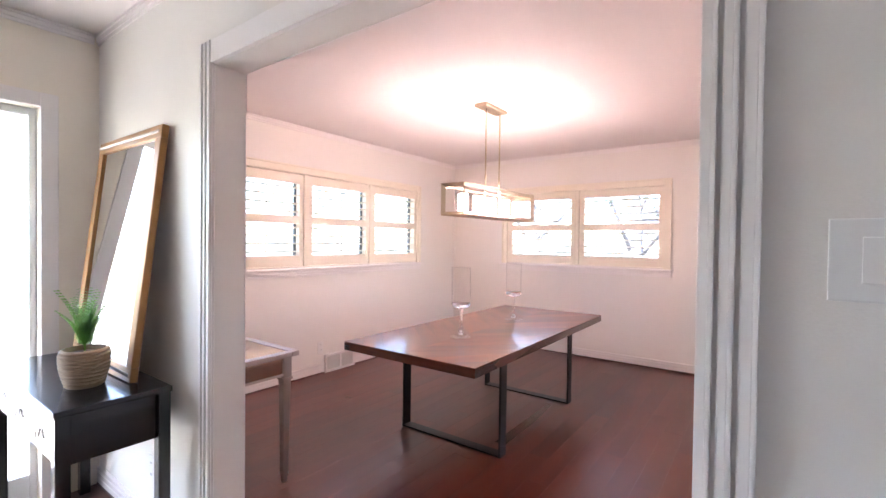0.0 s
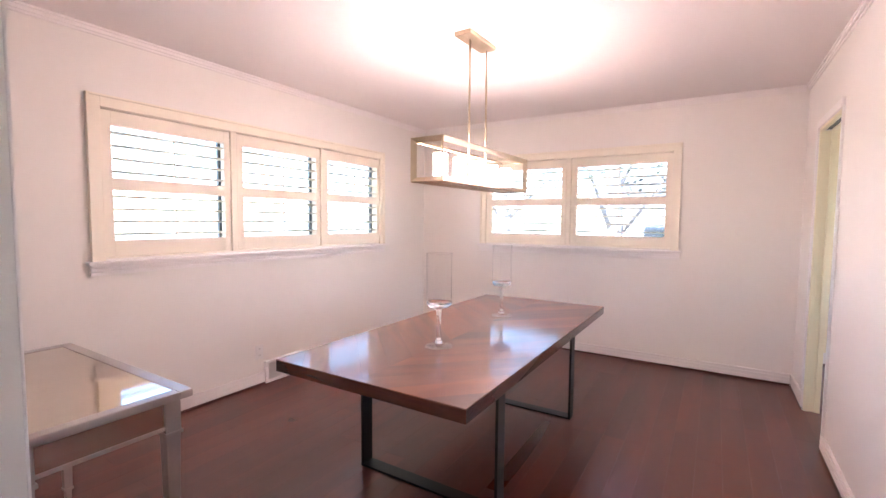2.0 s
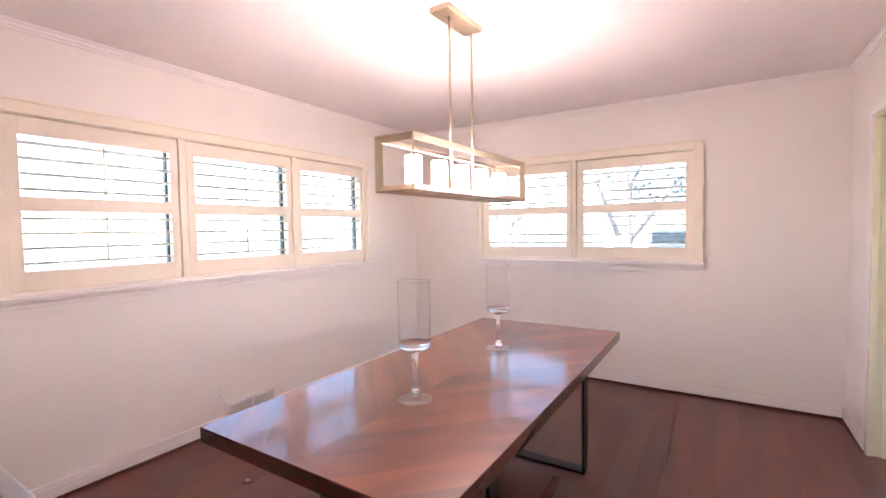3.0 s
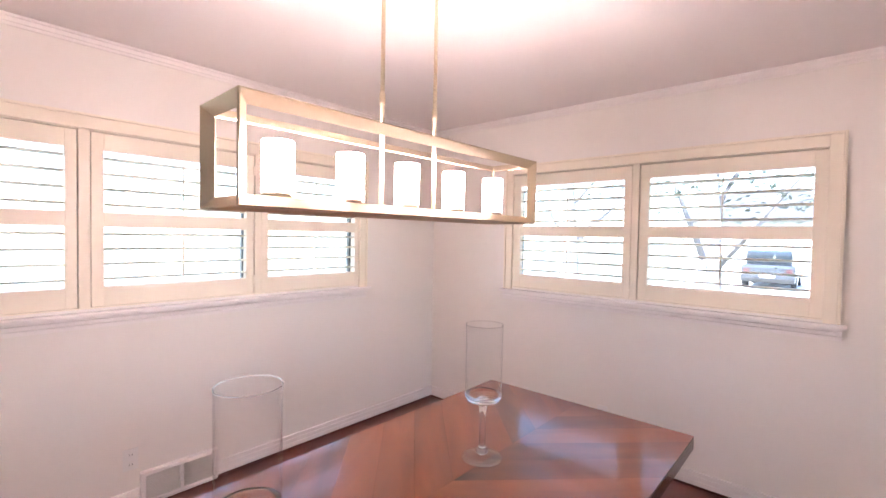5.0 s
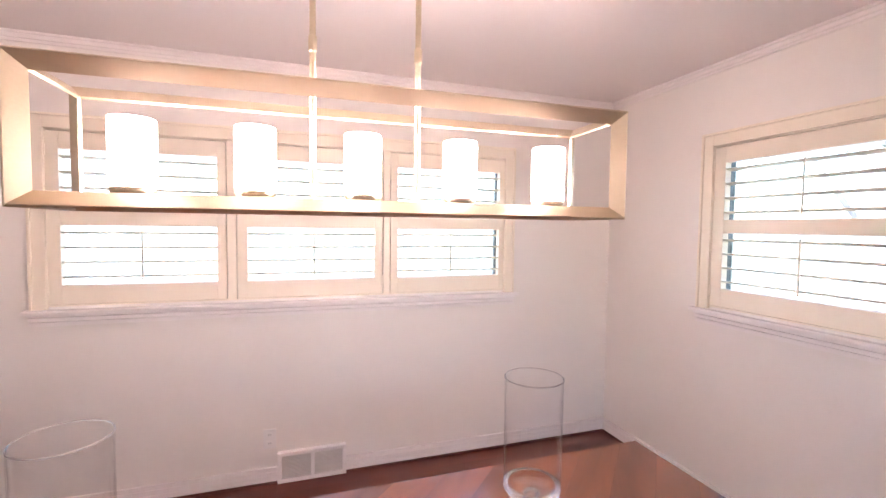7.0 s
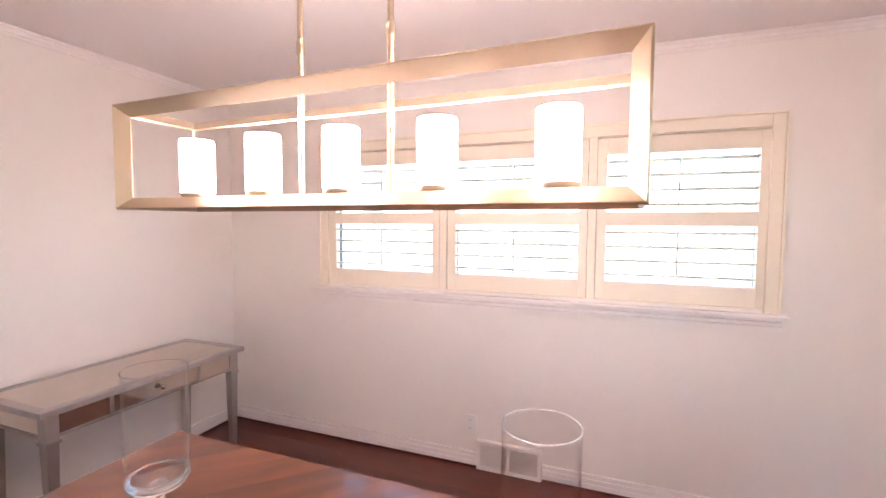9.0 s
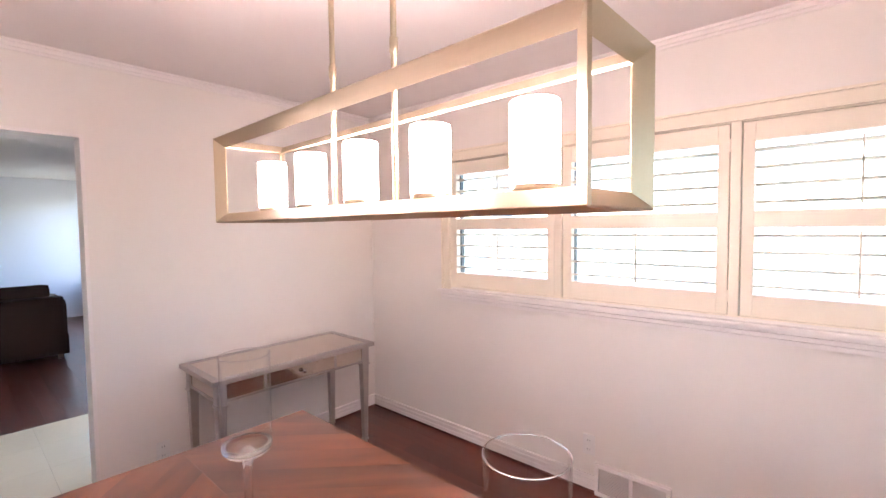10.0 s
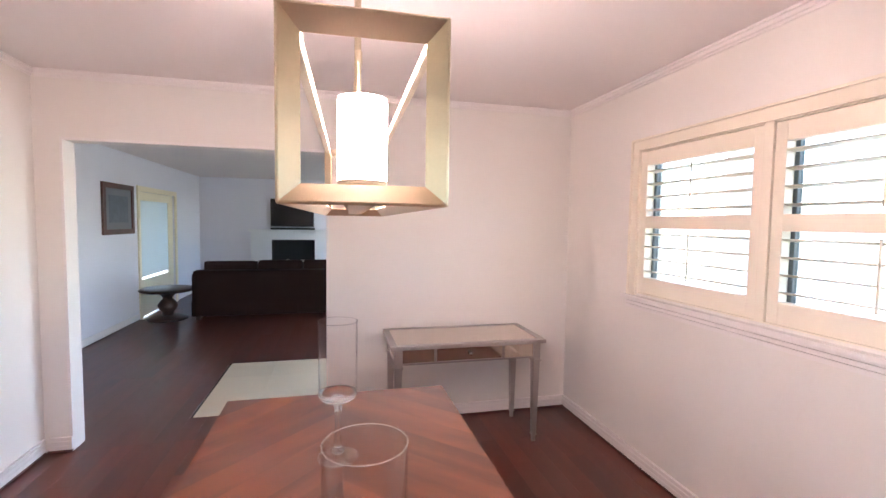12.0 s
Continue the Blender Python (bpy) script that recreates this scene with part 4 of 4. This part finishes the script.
for x in (BX0 + 0.025, BX1 - 0.025):
    for y in (BY0 + 0.027, BY1 - 0.027):
        part("leg", boxes([(x - 0.022, x + 0.022, y - 0.022, y + 0.022, 0, BZ - 0.022)], 0.003), M_BLACKWOOD, bc)

mir = thing("leaning_mirror", -2.53, 2.82, BZ, "gilt-framed rectangular mirror leaning on the wall above the console", "mirror")
mw, mh, fw = 0.74, 1.075, 0.058
lean = pose(-2.53, 2.805, BZ + 0.003, -6.4)
part("glass", tilt(boxes([(-mw / 2 + fw - 0.005, mw / 2 - fw + 0.005, -0.008, 0.004, fw - 0.005, mh - fw + 0.005)]), lean), M_MIRROR, mir, "mirror glass")
part("rail", tilt(boxes([(-mw / 2, mw / 2, -0.018, 0.012, 0, fw)], 0.006), lean), M_GILT, mir)
part("rail", tilt(boxes([(-mw / 2, mw / 2, -0.018, 0.012, mh - fw, mh)], 0.006), lean), M_GILT, mir)
part("stile", tilt(boxes([(-mw / 2, -mw / 2 + fw, -0.018, 0.012, fw, mh - fw)], 0.006), lean), M_GILT, mir)
part("stile", tilt(boxes([(mw / 2 - fw, mw / 2, -0.018, 0.012, fw, mh - fw)], 0.006), lean), M_GILT, mir)
for side_z in (fw * 0.5, mh - fw * 0.5):
    bead = bmesh.new()
    for i in range(34):
        bmesh.ops.create_icosphere(bead, subdivisions=1, radius=0.009, matrix=Matrix.Translation((-mw / 2 + 0.03 + i * (mw - 0.06) / 33, -0.018, side_z)))
    part("beading", tilt(bead, lean), M_SILVER, mir, "silvered carved beading")

PX, PY = -2.295, 2.68
pot = thing("potted_fern", PX, PY, BZ, "small green fern in a woven rope pot on the console", "potted plant")
for_pot = [(0.0, BZ), (0.060, BZ)]
for i in range(10):
    z = BZ + 0.003 + i * 0.0145
    r = 0.061 + 0.019 * math.sin(min(i / 7, 1) * math.pi / 2) - (0.004 if i > 8 else 0)
    for_pot += [(r, z), (r + 0.0058, z + 0.0036), (r + 0.0058, z + 0.0098), (r, z + 0.0138)]
top_r = for_pot[-1][0]
for_pot += [(top_r - 0.007, BZ + 0.149), (top_r - 0.011, BZ + 0.125), (0, BZ + 0.125)]
rope_pot = part("pot", lathe(for_pot, PX, PY, 36), M_ROPE, pot, "woven rope pot")
for poly in rope_pot.data.polygons:
    poly.use_smooth = False
part("soil", lathe([(0, BZ + 0.135), (0.045, BZ + 0.133), (0.068, BZ + 0.128)], PX, PY, 20), M_SOIL, pot)
rng = random.Random(4)
for k in range(24):
    az, out, up = k * 2.4, 0.012 + 0.055 * rng.random(), 0.11 + 0.10 * rng.random()
    stem = [(PX + out * s * s * math.cos(az), PY + out * s * s * math.sin(az), BZ + 0.130 + up * s) for s in (0, 0.25, 0.5, 0.75, 1)]
    fr = tube(stem, 0.001, 5, [0.0016, 0.0014, 0.0012, 0.001, 0.0006])
    for i in range(18):
        s = 0.25 + 0.75 * i / 13
        c = Vector((PX + out * s * s * math.cos(az), PY + out * s * s * math.sin(az), BZ + 0.130 + up * s))
        ln = 0.040 * (1.15 - s * 0.75)
        for sg in (-1, 1):
            a2 = az + sg * (1.2 + 0.2 * rng.random())
            d = Vector((math.cos(a2), math.sin(a2), 0.55)).normalized()
            w = d.cross(Vector((0, 0, 1))).normalized() * 0.0062
            q = [c, c + d * ln * 0.5 + w, c + d * ln, c + d * ln * 0.5 - w]
            fr.faces.new([fr.verts.new(p) for p in q])
    part("frond", fr, M_FERN, pot)

# ---------------------------------------------------------------- living room
sofa = thing("sofa", -1.0, -1.3, 0, "dark brown leather three-seat sofa seen from behind", "sofa")
SX0, SX1, SB, SF = -2.25, 0.24, -0.87, -1.82
part("base", boxes([(SX0, SX1, SF, SB - 0.02, 0.06, 0.30)], 0.02), M_LEATHER, sofa)
part("back", boxes([(SX0 + 0.03, SX1 - 0.03, SB - 0.24, SB, 0.08, 0.755)], 0.045), M_LEATHER, sofa)
for x0, x1 in ((SX0, SX0 + 0.22), (SX1 - 0.22, SX1)):
    part("arm", boxes([(x0, x1, SF, SB - 0.01, 0.07, 0.72)], 0.085), M_LEATHER, sofa)
for i in range(3):
    a = SX0 + 0.22 + i * (SX1 - SX0 - 0.44) / 3
    b = a + (SX1 - SX0 - 0.44) / 3
    part("seat_cushion", boxes([(a + 0.004, b - 0.004, SF - 0.02, SB - 0.25, 0.30, 0.46)], 0.04), M_LEATHER, sofa)
    part("back_cushion", tilt(boxes([(a - (0.09 if i == 0 else -0.006), b + (0.09 if i == 2 else -0.006), -0.11, 0.11, -0.24, 0.25)], 0.065), pose(0, SB - 0.27, 0.64 - 0.012 * (i == 2), 8)), M_LEATHER, sofa)
for x in (SX0 + 0.08, SX1 - 0.08):
    for y in (SF + 0.08, SB - 0.1):
        part("leg", boxes([(x - 0.03, x + 0.03, y - 0.03, y + 0.03, 0, 0.07)], 0.004), M_DARKWOOD, sofa)

ETX, ETY = 0.62, -1.10
et = thing("pedestal_table", ETX, ETY, 0, "low round dark wood pedestal side table beside the sofa", "side table")
part("tabletop", lathe([(0, 0.43), (0.345, 0.43), (0.365, 0.44), (0.37, 0.455), (0.365, 0.47), (0.35, 0.478), (0, 0.478)], ETX, ETY, 40), M_DARKWOOD, et)
part("pedestal", lathe([(0, 0.07), (0.08, 0.07), (0.075, 0.11), (0.12, 0.16), (0.135, 0.22), (0.10, 0.28), (0.06, 0.32), (0.08, 0.36), (0.14, 0.41), (0.16, 0.43), (0, 0.43)], ETX, ETY, 28), M_DARKWOOD, et)
part("base", lathe([(0, 0), (0.27, 0), (0.28, 0.025), (0.22, 0.045), (0.13, 0.07), (0, 0.07)], ETX, ETY, 32), M_DARKWOOD, et)

FY = -4.06
fp = thing("fireplace", -0.92, FY, 0, "white painted fireplace with a black firebox and mantel shelf", "fireplace")
part("surround", boxes([(-1.76, -1.40, LS, FY, 0, 1.27), (-0.48, -0.05, LS, FY, 0, 1.27), (-1.40, -0.48, LS, FY, 1.095, 1.27)], 0.004), M_WHITE, fp)
part("mantel_shelf", boxes([(-1.82, 0.0, LS, FY + 0.09, 1.29, 1.318), (-1.79, -0.02, LS, FY + 0.045, 1.27, 1.29)], 0.005), M_WHITE, fp)
part("firebox", boxes([(-1.40, -1.385, LS + 0.01, FY - 0.01, 0.2, 1.095), (-0.495, -0.48, LS + 0.01, FY - 0.01, 0.2, 1.095), (-1.385, -0.495, LS + 0.005, LS + 0.02, 0.2, 1.095), (-1.385, -0.495, LS + 0.02, FY - 0.01, 1.07, 1.095)]), M_SOOT, fp)
part("hearth", boxes([(-1.40, -0.48, LS, FY + 0.3, 0, 0.2)], 0.01), M_WHITE, fp)
for i, (lx, lz) in enumerate(((-1.12, 0.60), (-0.95, 0.58), (-0.80, 0.61))):
    part("log", tube([(lx - 0.10, FY - 0.05, lz), (lx, FY - 0.06, lz + 0.012), (lx + 0.10, FY - 0.05, lz - 0.005)], 0.03, 9), M_LOG, fp, "pale ceramic log")
part("grate", boxes([(-1.25, -0.65, FY - 0.09, FY - 0.02, 0.2, 0.565)], 0.004), M_SOOT, fp)

tv = thing("television", -0.915, LS, 1.37, "flat black television mounted above the mantel", "television")
part("case", boxes([(-1.38, -0.452, LS + 0.03, LS + 0.075, 1.385, 2.005)], 0.006), M_TVCASE, tv)
part("screen", boxes([(-1.362, -0.470, LS + 0.075, LS + 0.078, 1.410, 1.988)]), M_SCREEN, tv)
part("wall_bracket", boxes([(-1.05, -0.78, LS, LS + 0.03, 1.55, 1.85)]), M_TVCASE, tv)
whole("soundbar", boxes([(-1.40, -0.455, LS + 0.05, LS + 0.13, 1.318, 1.365)], 0.008), M_TVCASE, "slim black soundbar on the mantel shelf", "soundbar")

pic = thing("framed_picture", LE, -0.50, 1.645, "framed dark print in a mahogany frame on the wall", "picture")
part("picture_frame", boxes([(LE - 0.03, LE, -0.94, -0.87, 1.305, 1.985), (LE - 0.03, LE, -0.13, -0.06, 1.305, 1.985), (LE - 0.03, LE, -0.87, -0.13, 1.305, 1.375), (LE - 0.03, LE, -0.87, -0.13, 1.915, 1.985)], 0.006), M_MAHOG, pic)
part("mat", boxes([(LE - 0.014, LE - 0.002, -0.87, -0.13, 1.375, 1.915)]), M_MAT, pic)
part("print", boxes([(LE - 0.017, LE - 0.0141, -0.77, -0.23, 1.465, 1.825)]), M_ART, pic)

cl = thing("ceiling_fixture", -0.91, -2.47, H, "small dark bronze flush ceiling fixture, unlit", "ceiling light")
part("plate", lathe([(0, H), (0.13, H), (0.12, H - 0.02), (0.05, H - 0.03), (0, H - 0.03)], -0.91, -2.47, 28), M_BRONZE, cl)
part("finial", lathe([(0.05, H - 0.03), (0.04, H - 0.045), (0.012, H - 0.06), (0, H - 0.062)], -0.91, -2.47, 20), M_BRONZE, cl)

# ---------------------------------------------------------------- outdoors
whole("ground", boxes([(-400, 400, -400, 400, -0.65, -0.45)]), M_GRASS, "dry green lawn running to the horizon", "lawn", kind="structure")
whole("foundation", boxes([(WX - 0.16, EX + ET, SH, NY + 0.16, -0.5, -0.031), (EX + ET, KE + 0.16, 4.4, KN + 0.16, -0.5, -0.031), (LW - 0.16, LE + 0.14, LS - 0.16, SH, -0.5, -0.031)]), M_DRIVE, "grey concrete foundation", "foundation", kind="structure")
whole("road", boxes([(-6.5, 0.8, 16.0, 33.0, -0.5, -0.436)]), M_DRIVE, "pale concrete driveway", "driveway", kind="structure")
whole("pavement", boxes([(LW - 3.0, LW - 0.17, 0.8, SH - 0.01, -0.5, -0.05)]), M_DRIVE, "pale concrete porch slab", "porch", kind="structure")
whole("porch_roof", boxes([(LW - 0.75, LW - 0.17, 0.3, SH - 0.01, 2.25, 2.43)]), M_WHITE, "white painted porch ceiling", "porch roof", kind="structure")


post = thing("porch_post", -4.78, 3.68, -0.45, "white painted square post under the eaves", "post")
part("shaft", boxes([(-4.85, -4.71, 3.61, 3.75, -0.45, 2.52)], 0.006), M_WHITE, post)
part("cap", boxes([(-4.87, -4.69, 3.59, 3.77, 2.50, 2.569)], 0.004), M_WHITE, post)
part("plinth", boxes([(-4.87, -4.69, 3.59, 3.77, -0.46, -0.30)], 0.004), M_WHITE, post)


def tree(x, y, height, spread, seed, label):
    r = random.Random(seed)
    t = thing("tree", x, y, -0.45, label, "tree", "garden trees")
    base = Vector((x, y, -0.46))
    bend = [base + Vector((0.12 * height * 0.1 * math.sin(2.1 * s + seed), 0.1 * height * 0.1 * math.cos(1.7 * s), height * 0.62 * s)) for s in (0, 0.12, 0.3, 0.5, 0.75, 1)]
    rad = 0.028 * height
    part("trunk", tube(bend, rad, 10, [rad * f for f in (1.35, 1.0, 0.85, 0.7, 0.5, 0.25)]), M_BARK, t)
    tips = []
    for k in range(9):
        s0 = bend[2 + k % 4]
        az = k * 2.4 + r.random()
        ln = spread * (0.55 + 0.45 * r.random())
        e = s0 + Vector((math.cos(az) * ln, math.sin(az) * ln, height * (0.18 + 0.2 * r.random())))
        m = s0.lerp(e, 0.5) + Vector((0, 0, 0.06 * height))
        part("limb", tube([s0, m, e], 0.1, 7, [rad * 0.28, rad * 0.17, rad * 0.06]), M_BARK, t)
        tips += [m, e, m.lerp(e, 0.6)]
    tips.append(bend[-1] + Vector((0, 0, height * 0.2)))
    verts, faces = [], []
    for tip in tips:
        for _ in range(120):
            c = tip + Vector((r.gauss(0, 1), r.gauss(0, 1), r.gauss(0, 0.7))) * spread * 0.24
            d = Vector((r.gauss(0, 1), r.gauss(0, 1), r.gauss(0, 0.6))).normalized() * 0.055
            w = d.cross(Vector((r.random(), r.random(), 1))).normalized() * 0.028
            i = len(verts)
            verts += [c - d, c + w, c + d, c - w]
            faces.append((i, i + 1, i + 2, i + 3))
    me = bpy.data.meshes.new("crown")
    me.from_pydata(verts, [], faces)
    me.materials.append(M_LEAF)
    ob = new("crown", me)
    ob.parent = t
    ob.matrix_parent_inverse = t.matrix_basis.inverted()


tree(-2.55, 12.6, 7.5, 2.6, 1, "leafy garden tree with a leaning trunk near the window")
tree(-6.5, 15.8, 9.0, 3.2, 2, "broad leafy tree by the street")
tree(1.6, 14.5, 7.0, 2.4, 7, "small leafy tree on the front lawn")


def house(x0, x1, y0, y1, label):
    hs = thing("house", (x0 + x1) / 2, (y0 + y1) / 2, -0.45, label, "house")
    part("wall", boxes([(x0, x1, y0, y1, -0.46, 2.7)]), M_BRICK, hs)
    rf = bmesh.new()
    ym = (y0 + y1) / 2
    v = [rf.verts.new(p) for p in ((x0 - 0.5, y0 - 0.5, 2.7), (x1 + 0.5, y0 - 0.5, 2.7), (x1 + 0.5, y1 + 0.5, 2.7), (x0 - 0.5, y1 + 0.5, 2.7), (x0 + 2, ym, 5.0), (x1 - 2, ym, 5.0))]
    for f in ((0, 1, 5, 4), (2, 3, 4, 5), (1, 2, 5), (3, 0, 4), (3, 2, 1, 0)):
        rf.faces.new([v[i] for i in f])
    bmesh.ops.recalc_face_normals(rf, faces=rf.faces)
    part("roof", rf, M_SHINGLE, hs)
    for k in range(3):
        a = x0 + (k + 0.35) * (x1 - x0) / 3
        w = part("window", boxes([(a, a + 1.5, y0 - 0.05, y0 + 0.02, 0.6, 2.0)], 0.01), M_WHITE, hs)
        part("pane", boxes([(a + 0.08, a + 1.42, y0 - 0.06, y0 - 0.05, 0.68, 1.92)]), M_PALEPANE, w)


house(-8.0, -0.5, 36, 45, "low pale-sided house across the lawn")

CARX, CARY, cz = -2.92, 28.5, -0.436
car = thing("car", CARX, CARY, cz, "dark parked car on the driveway", "car")


def on_car(x0, x1, y0, y1, z0, z1):
    return (CARX + x0, CARX + x1, CARY + y0, CARY + y1, cz + z0, cz + z1)


part("body", boxes([on_car(-0.90, 0.90, -2.2, 2.2, 0.28, 1.02)], 0.14), M_CAR, car)
part("cabin", boxes([on_car(-0.78, 0.78, -1.9, 1.1, 1.0, 1.56)], 0.16), M_DARKGLASS, car)
part("roof_panel", boxes([on_car(-0.71, 0.71, -1.65, 0.85, 1.53, 1.60)], 0.025), M_CAR, car)
for x in (-0.82, 0.82):
    for y in (-1.35, 1.35):
        wh = part("wheel", tilt(lathe([(0, -0.1), (0.34, -0.1), (0.35, -0.06), (0.35, 0.06), (0.34, 0.1), (0, 0.1)], 0, 0, 24), pose(CARX + x, CARY + y, cz + 0.35, 0, 90)), M_RUBBER, car)
        part("rim", tilt(lathe([(0, -0.11), (0.2, -0.11), (0.2, 0.11), (0, 0.11)], 0, 0, 16), pose(CARX + x, CARY + y, cz + 0.35, 0, 90)), M_NICKEL, wh)
for x in (-0.80, 0.60):
    part("tail_lamp", boxes([on_car(x, x + 0.2, -2.22, -2.15, 0.70, 0.86)], 0.01), M_TAIL, car)
part("number_plate", boxes([on_car(-0.25, 0.25, -2.215, -2.19, 0.50, 0.62)], 0.004), M_WHITE, car)
part("bumper", boxes([on_car(-0.88, 0.88, -2.26, -2.12, 0.30, 0.46)], 0.03), M_RUBBER, car)

# ---------------------------------------------------------------- floors, piece by piece
PLANKS = {}


def plank(width, length, material):
    key = (round(width, 3), round(length, 3), material.name)
    if key not in PLANKS:
        bm = bmesh.new()
        w, l, b = width / 2 - 0.0001, length / 2 - 0.0001, 0.0004
        lo = [bm.verts.new((sx * w, sy * l, -b)) for sx, sy in ((-1, -1), (1, -1), (1, 1), (-1, 1))]
        hi = [bm.verts.new((sx * (w - b), sy * (l - b), 0)) for sx, sy in ((-1, -1), (1, -1), (1, 1), (-1, 1))]
        bt = [bm.verts.new((sx * w, sy * l, -0.012)) for sx, sy in ((-1, -1), (1, -1), (1, 1), (-1, 1))]
        bm.faces.new(hi)
        for i in range(4):
            j = (i + 1) % 4
            bm.faces.new((lo[i], lo[j], hi[j], hi[i]))
            bm.faces.new((bt[i], bt[j], lo[j], lo[i]))
        bmesh.ops.recalc_face_normals(bm, faces=bm.faces)
        PLANKS[key] = data("plank", bm, material)
    return PLANKS[key]


def plank_floor(name, x0, x1, y0, y1, label, seed, skip=None, width=0.127, material=M_FLOOR):
    r = random.Random(seed)
    base = whole(name, boxes([(x0, x1, y0, y1, -0.030, -0.010)]), M_GAP, label, "floor", kind="structure")
    x = x0
    while x < x1 - 0.01:
        w = min(width, x1 - x)
        y = y0
        first = True
        while y < y1 - 0.01:
            l = r.choice((0.45, 0.75)) if first else r.choice((0.9, 1.2, 1.5))
            first = False
            l = min(l, y1 - y)
            if y1 - (y + l) < 0.3:
                l = y1 - y
            segs = [(y, y + l)]
            if skip and x < skip[1] - 0.001:
                segs = [s for s in ((y, min(y + l, skip[2])), (max(y, skip[3]), y + l)) if s[1] - s[0] > 0.02]
            for a, b in segs:
                ob = new("plank", plank(w, b - a, material))
                ob.parent = base
                ob.location = (x + w / 2, (a + b) / 2, r.uniform(-0.0004, 0.0))
            y += l
        x += w


plank_floor("floor", WX, EX + ET, SY, NY, "dark reddish-brown glossy hardwood plank floor", 11)
TLX, TLY0, TLY1 = -0.796, 1.36, 2.69
# laid in the wood darkened for shade
plank_floor("floor_living", LW, LE, LS, SY, "glossy hardwood plank floor of the living room, shade darkened into its wood", 12, skip=(LW, TLX, TLY0, TLY1), width=0.1265, material=M_FLOOR_SHADED)
whole("floor_kitchen", boxes([(EX + ET, KE, 4.4, KN, -0.03, 0.0)]), M_FLOOR, "dark hardwood kitchen floor", "floor", kind="structure")
tile_bed = whole("floor_entry", boxes([(LW, TLX, TLY0, TLY1, -0.0095, -0.004)]), M_GROUT, "pale cream square tiles of the entry floor", "floor", kind="structure")
nx_t, ny_t = 5, 3
tile_mesh = data("tile", boxes([(-(TLX - LW) / nx_t / 2 + 0.0006, (TLX - LW) / nx_t / 2 - 0.0006, -(TLY1 - TLY0) / ny_t / 2 + 0.0006, (TLY1 - TLY0) / ny_t / 2 - 0.0006, -0.004, 0.002)], 0.001), M_TILE)
for i in range(nx_t):
    for j in range(ny_t):
        ob = new("tile", tile_mesh)
        ob.parent = tile_bed
        ob.location = (LW + (i + 0.5) * (TLX - LW) / nx_t, TLY0 + (j + 0.5) * (TLY1 - TLY0) / ny_t, 0)
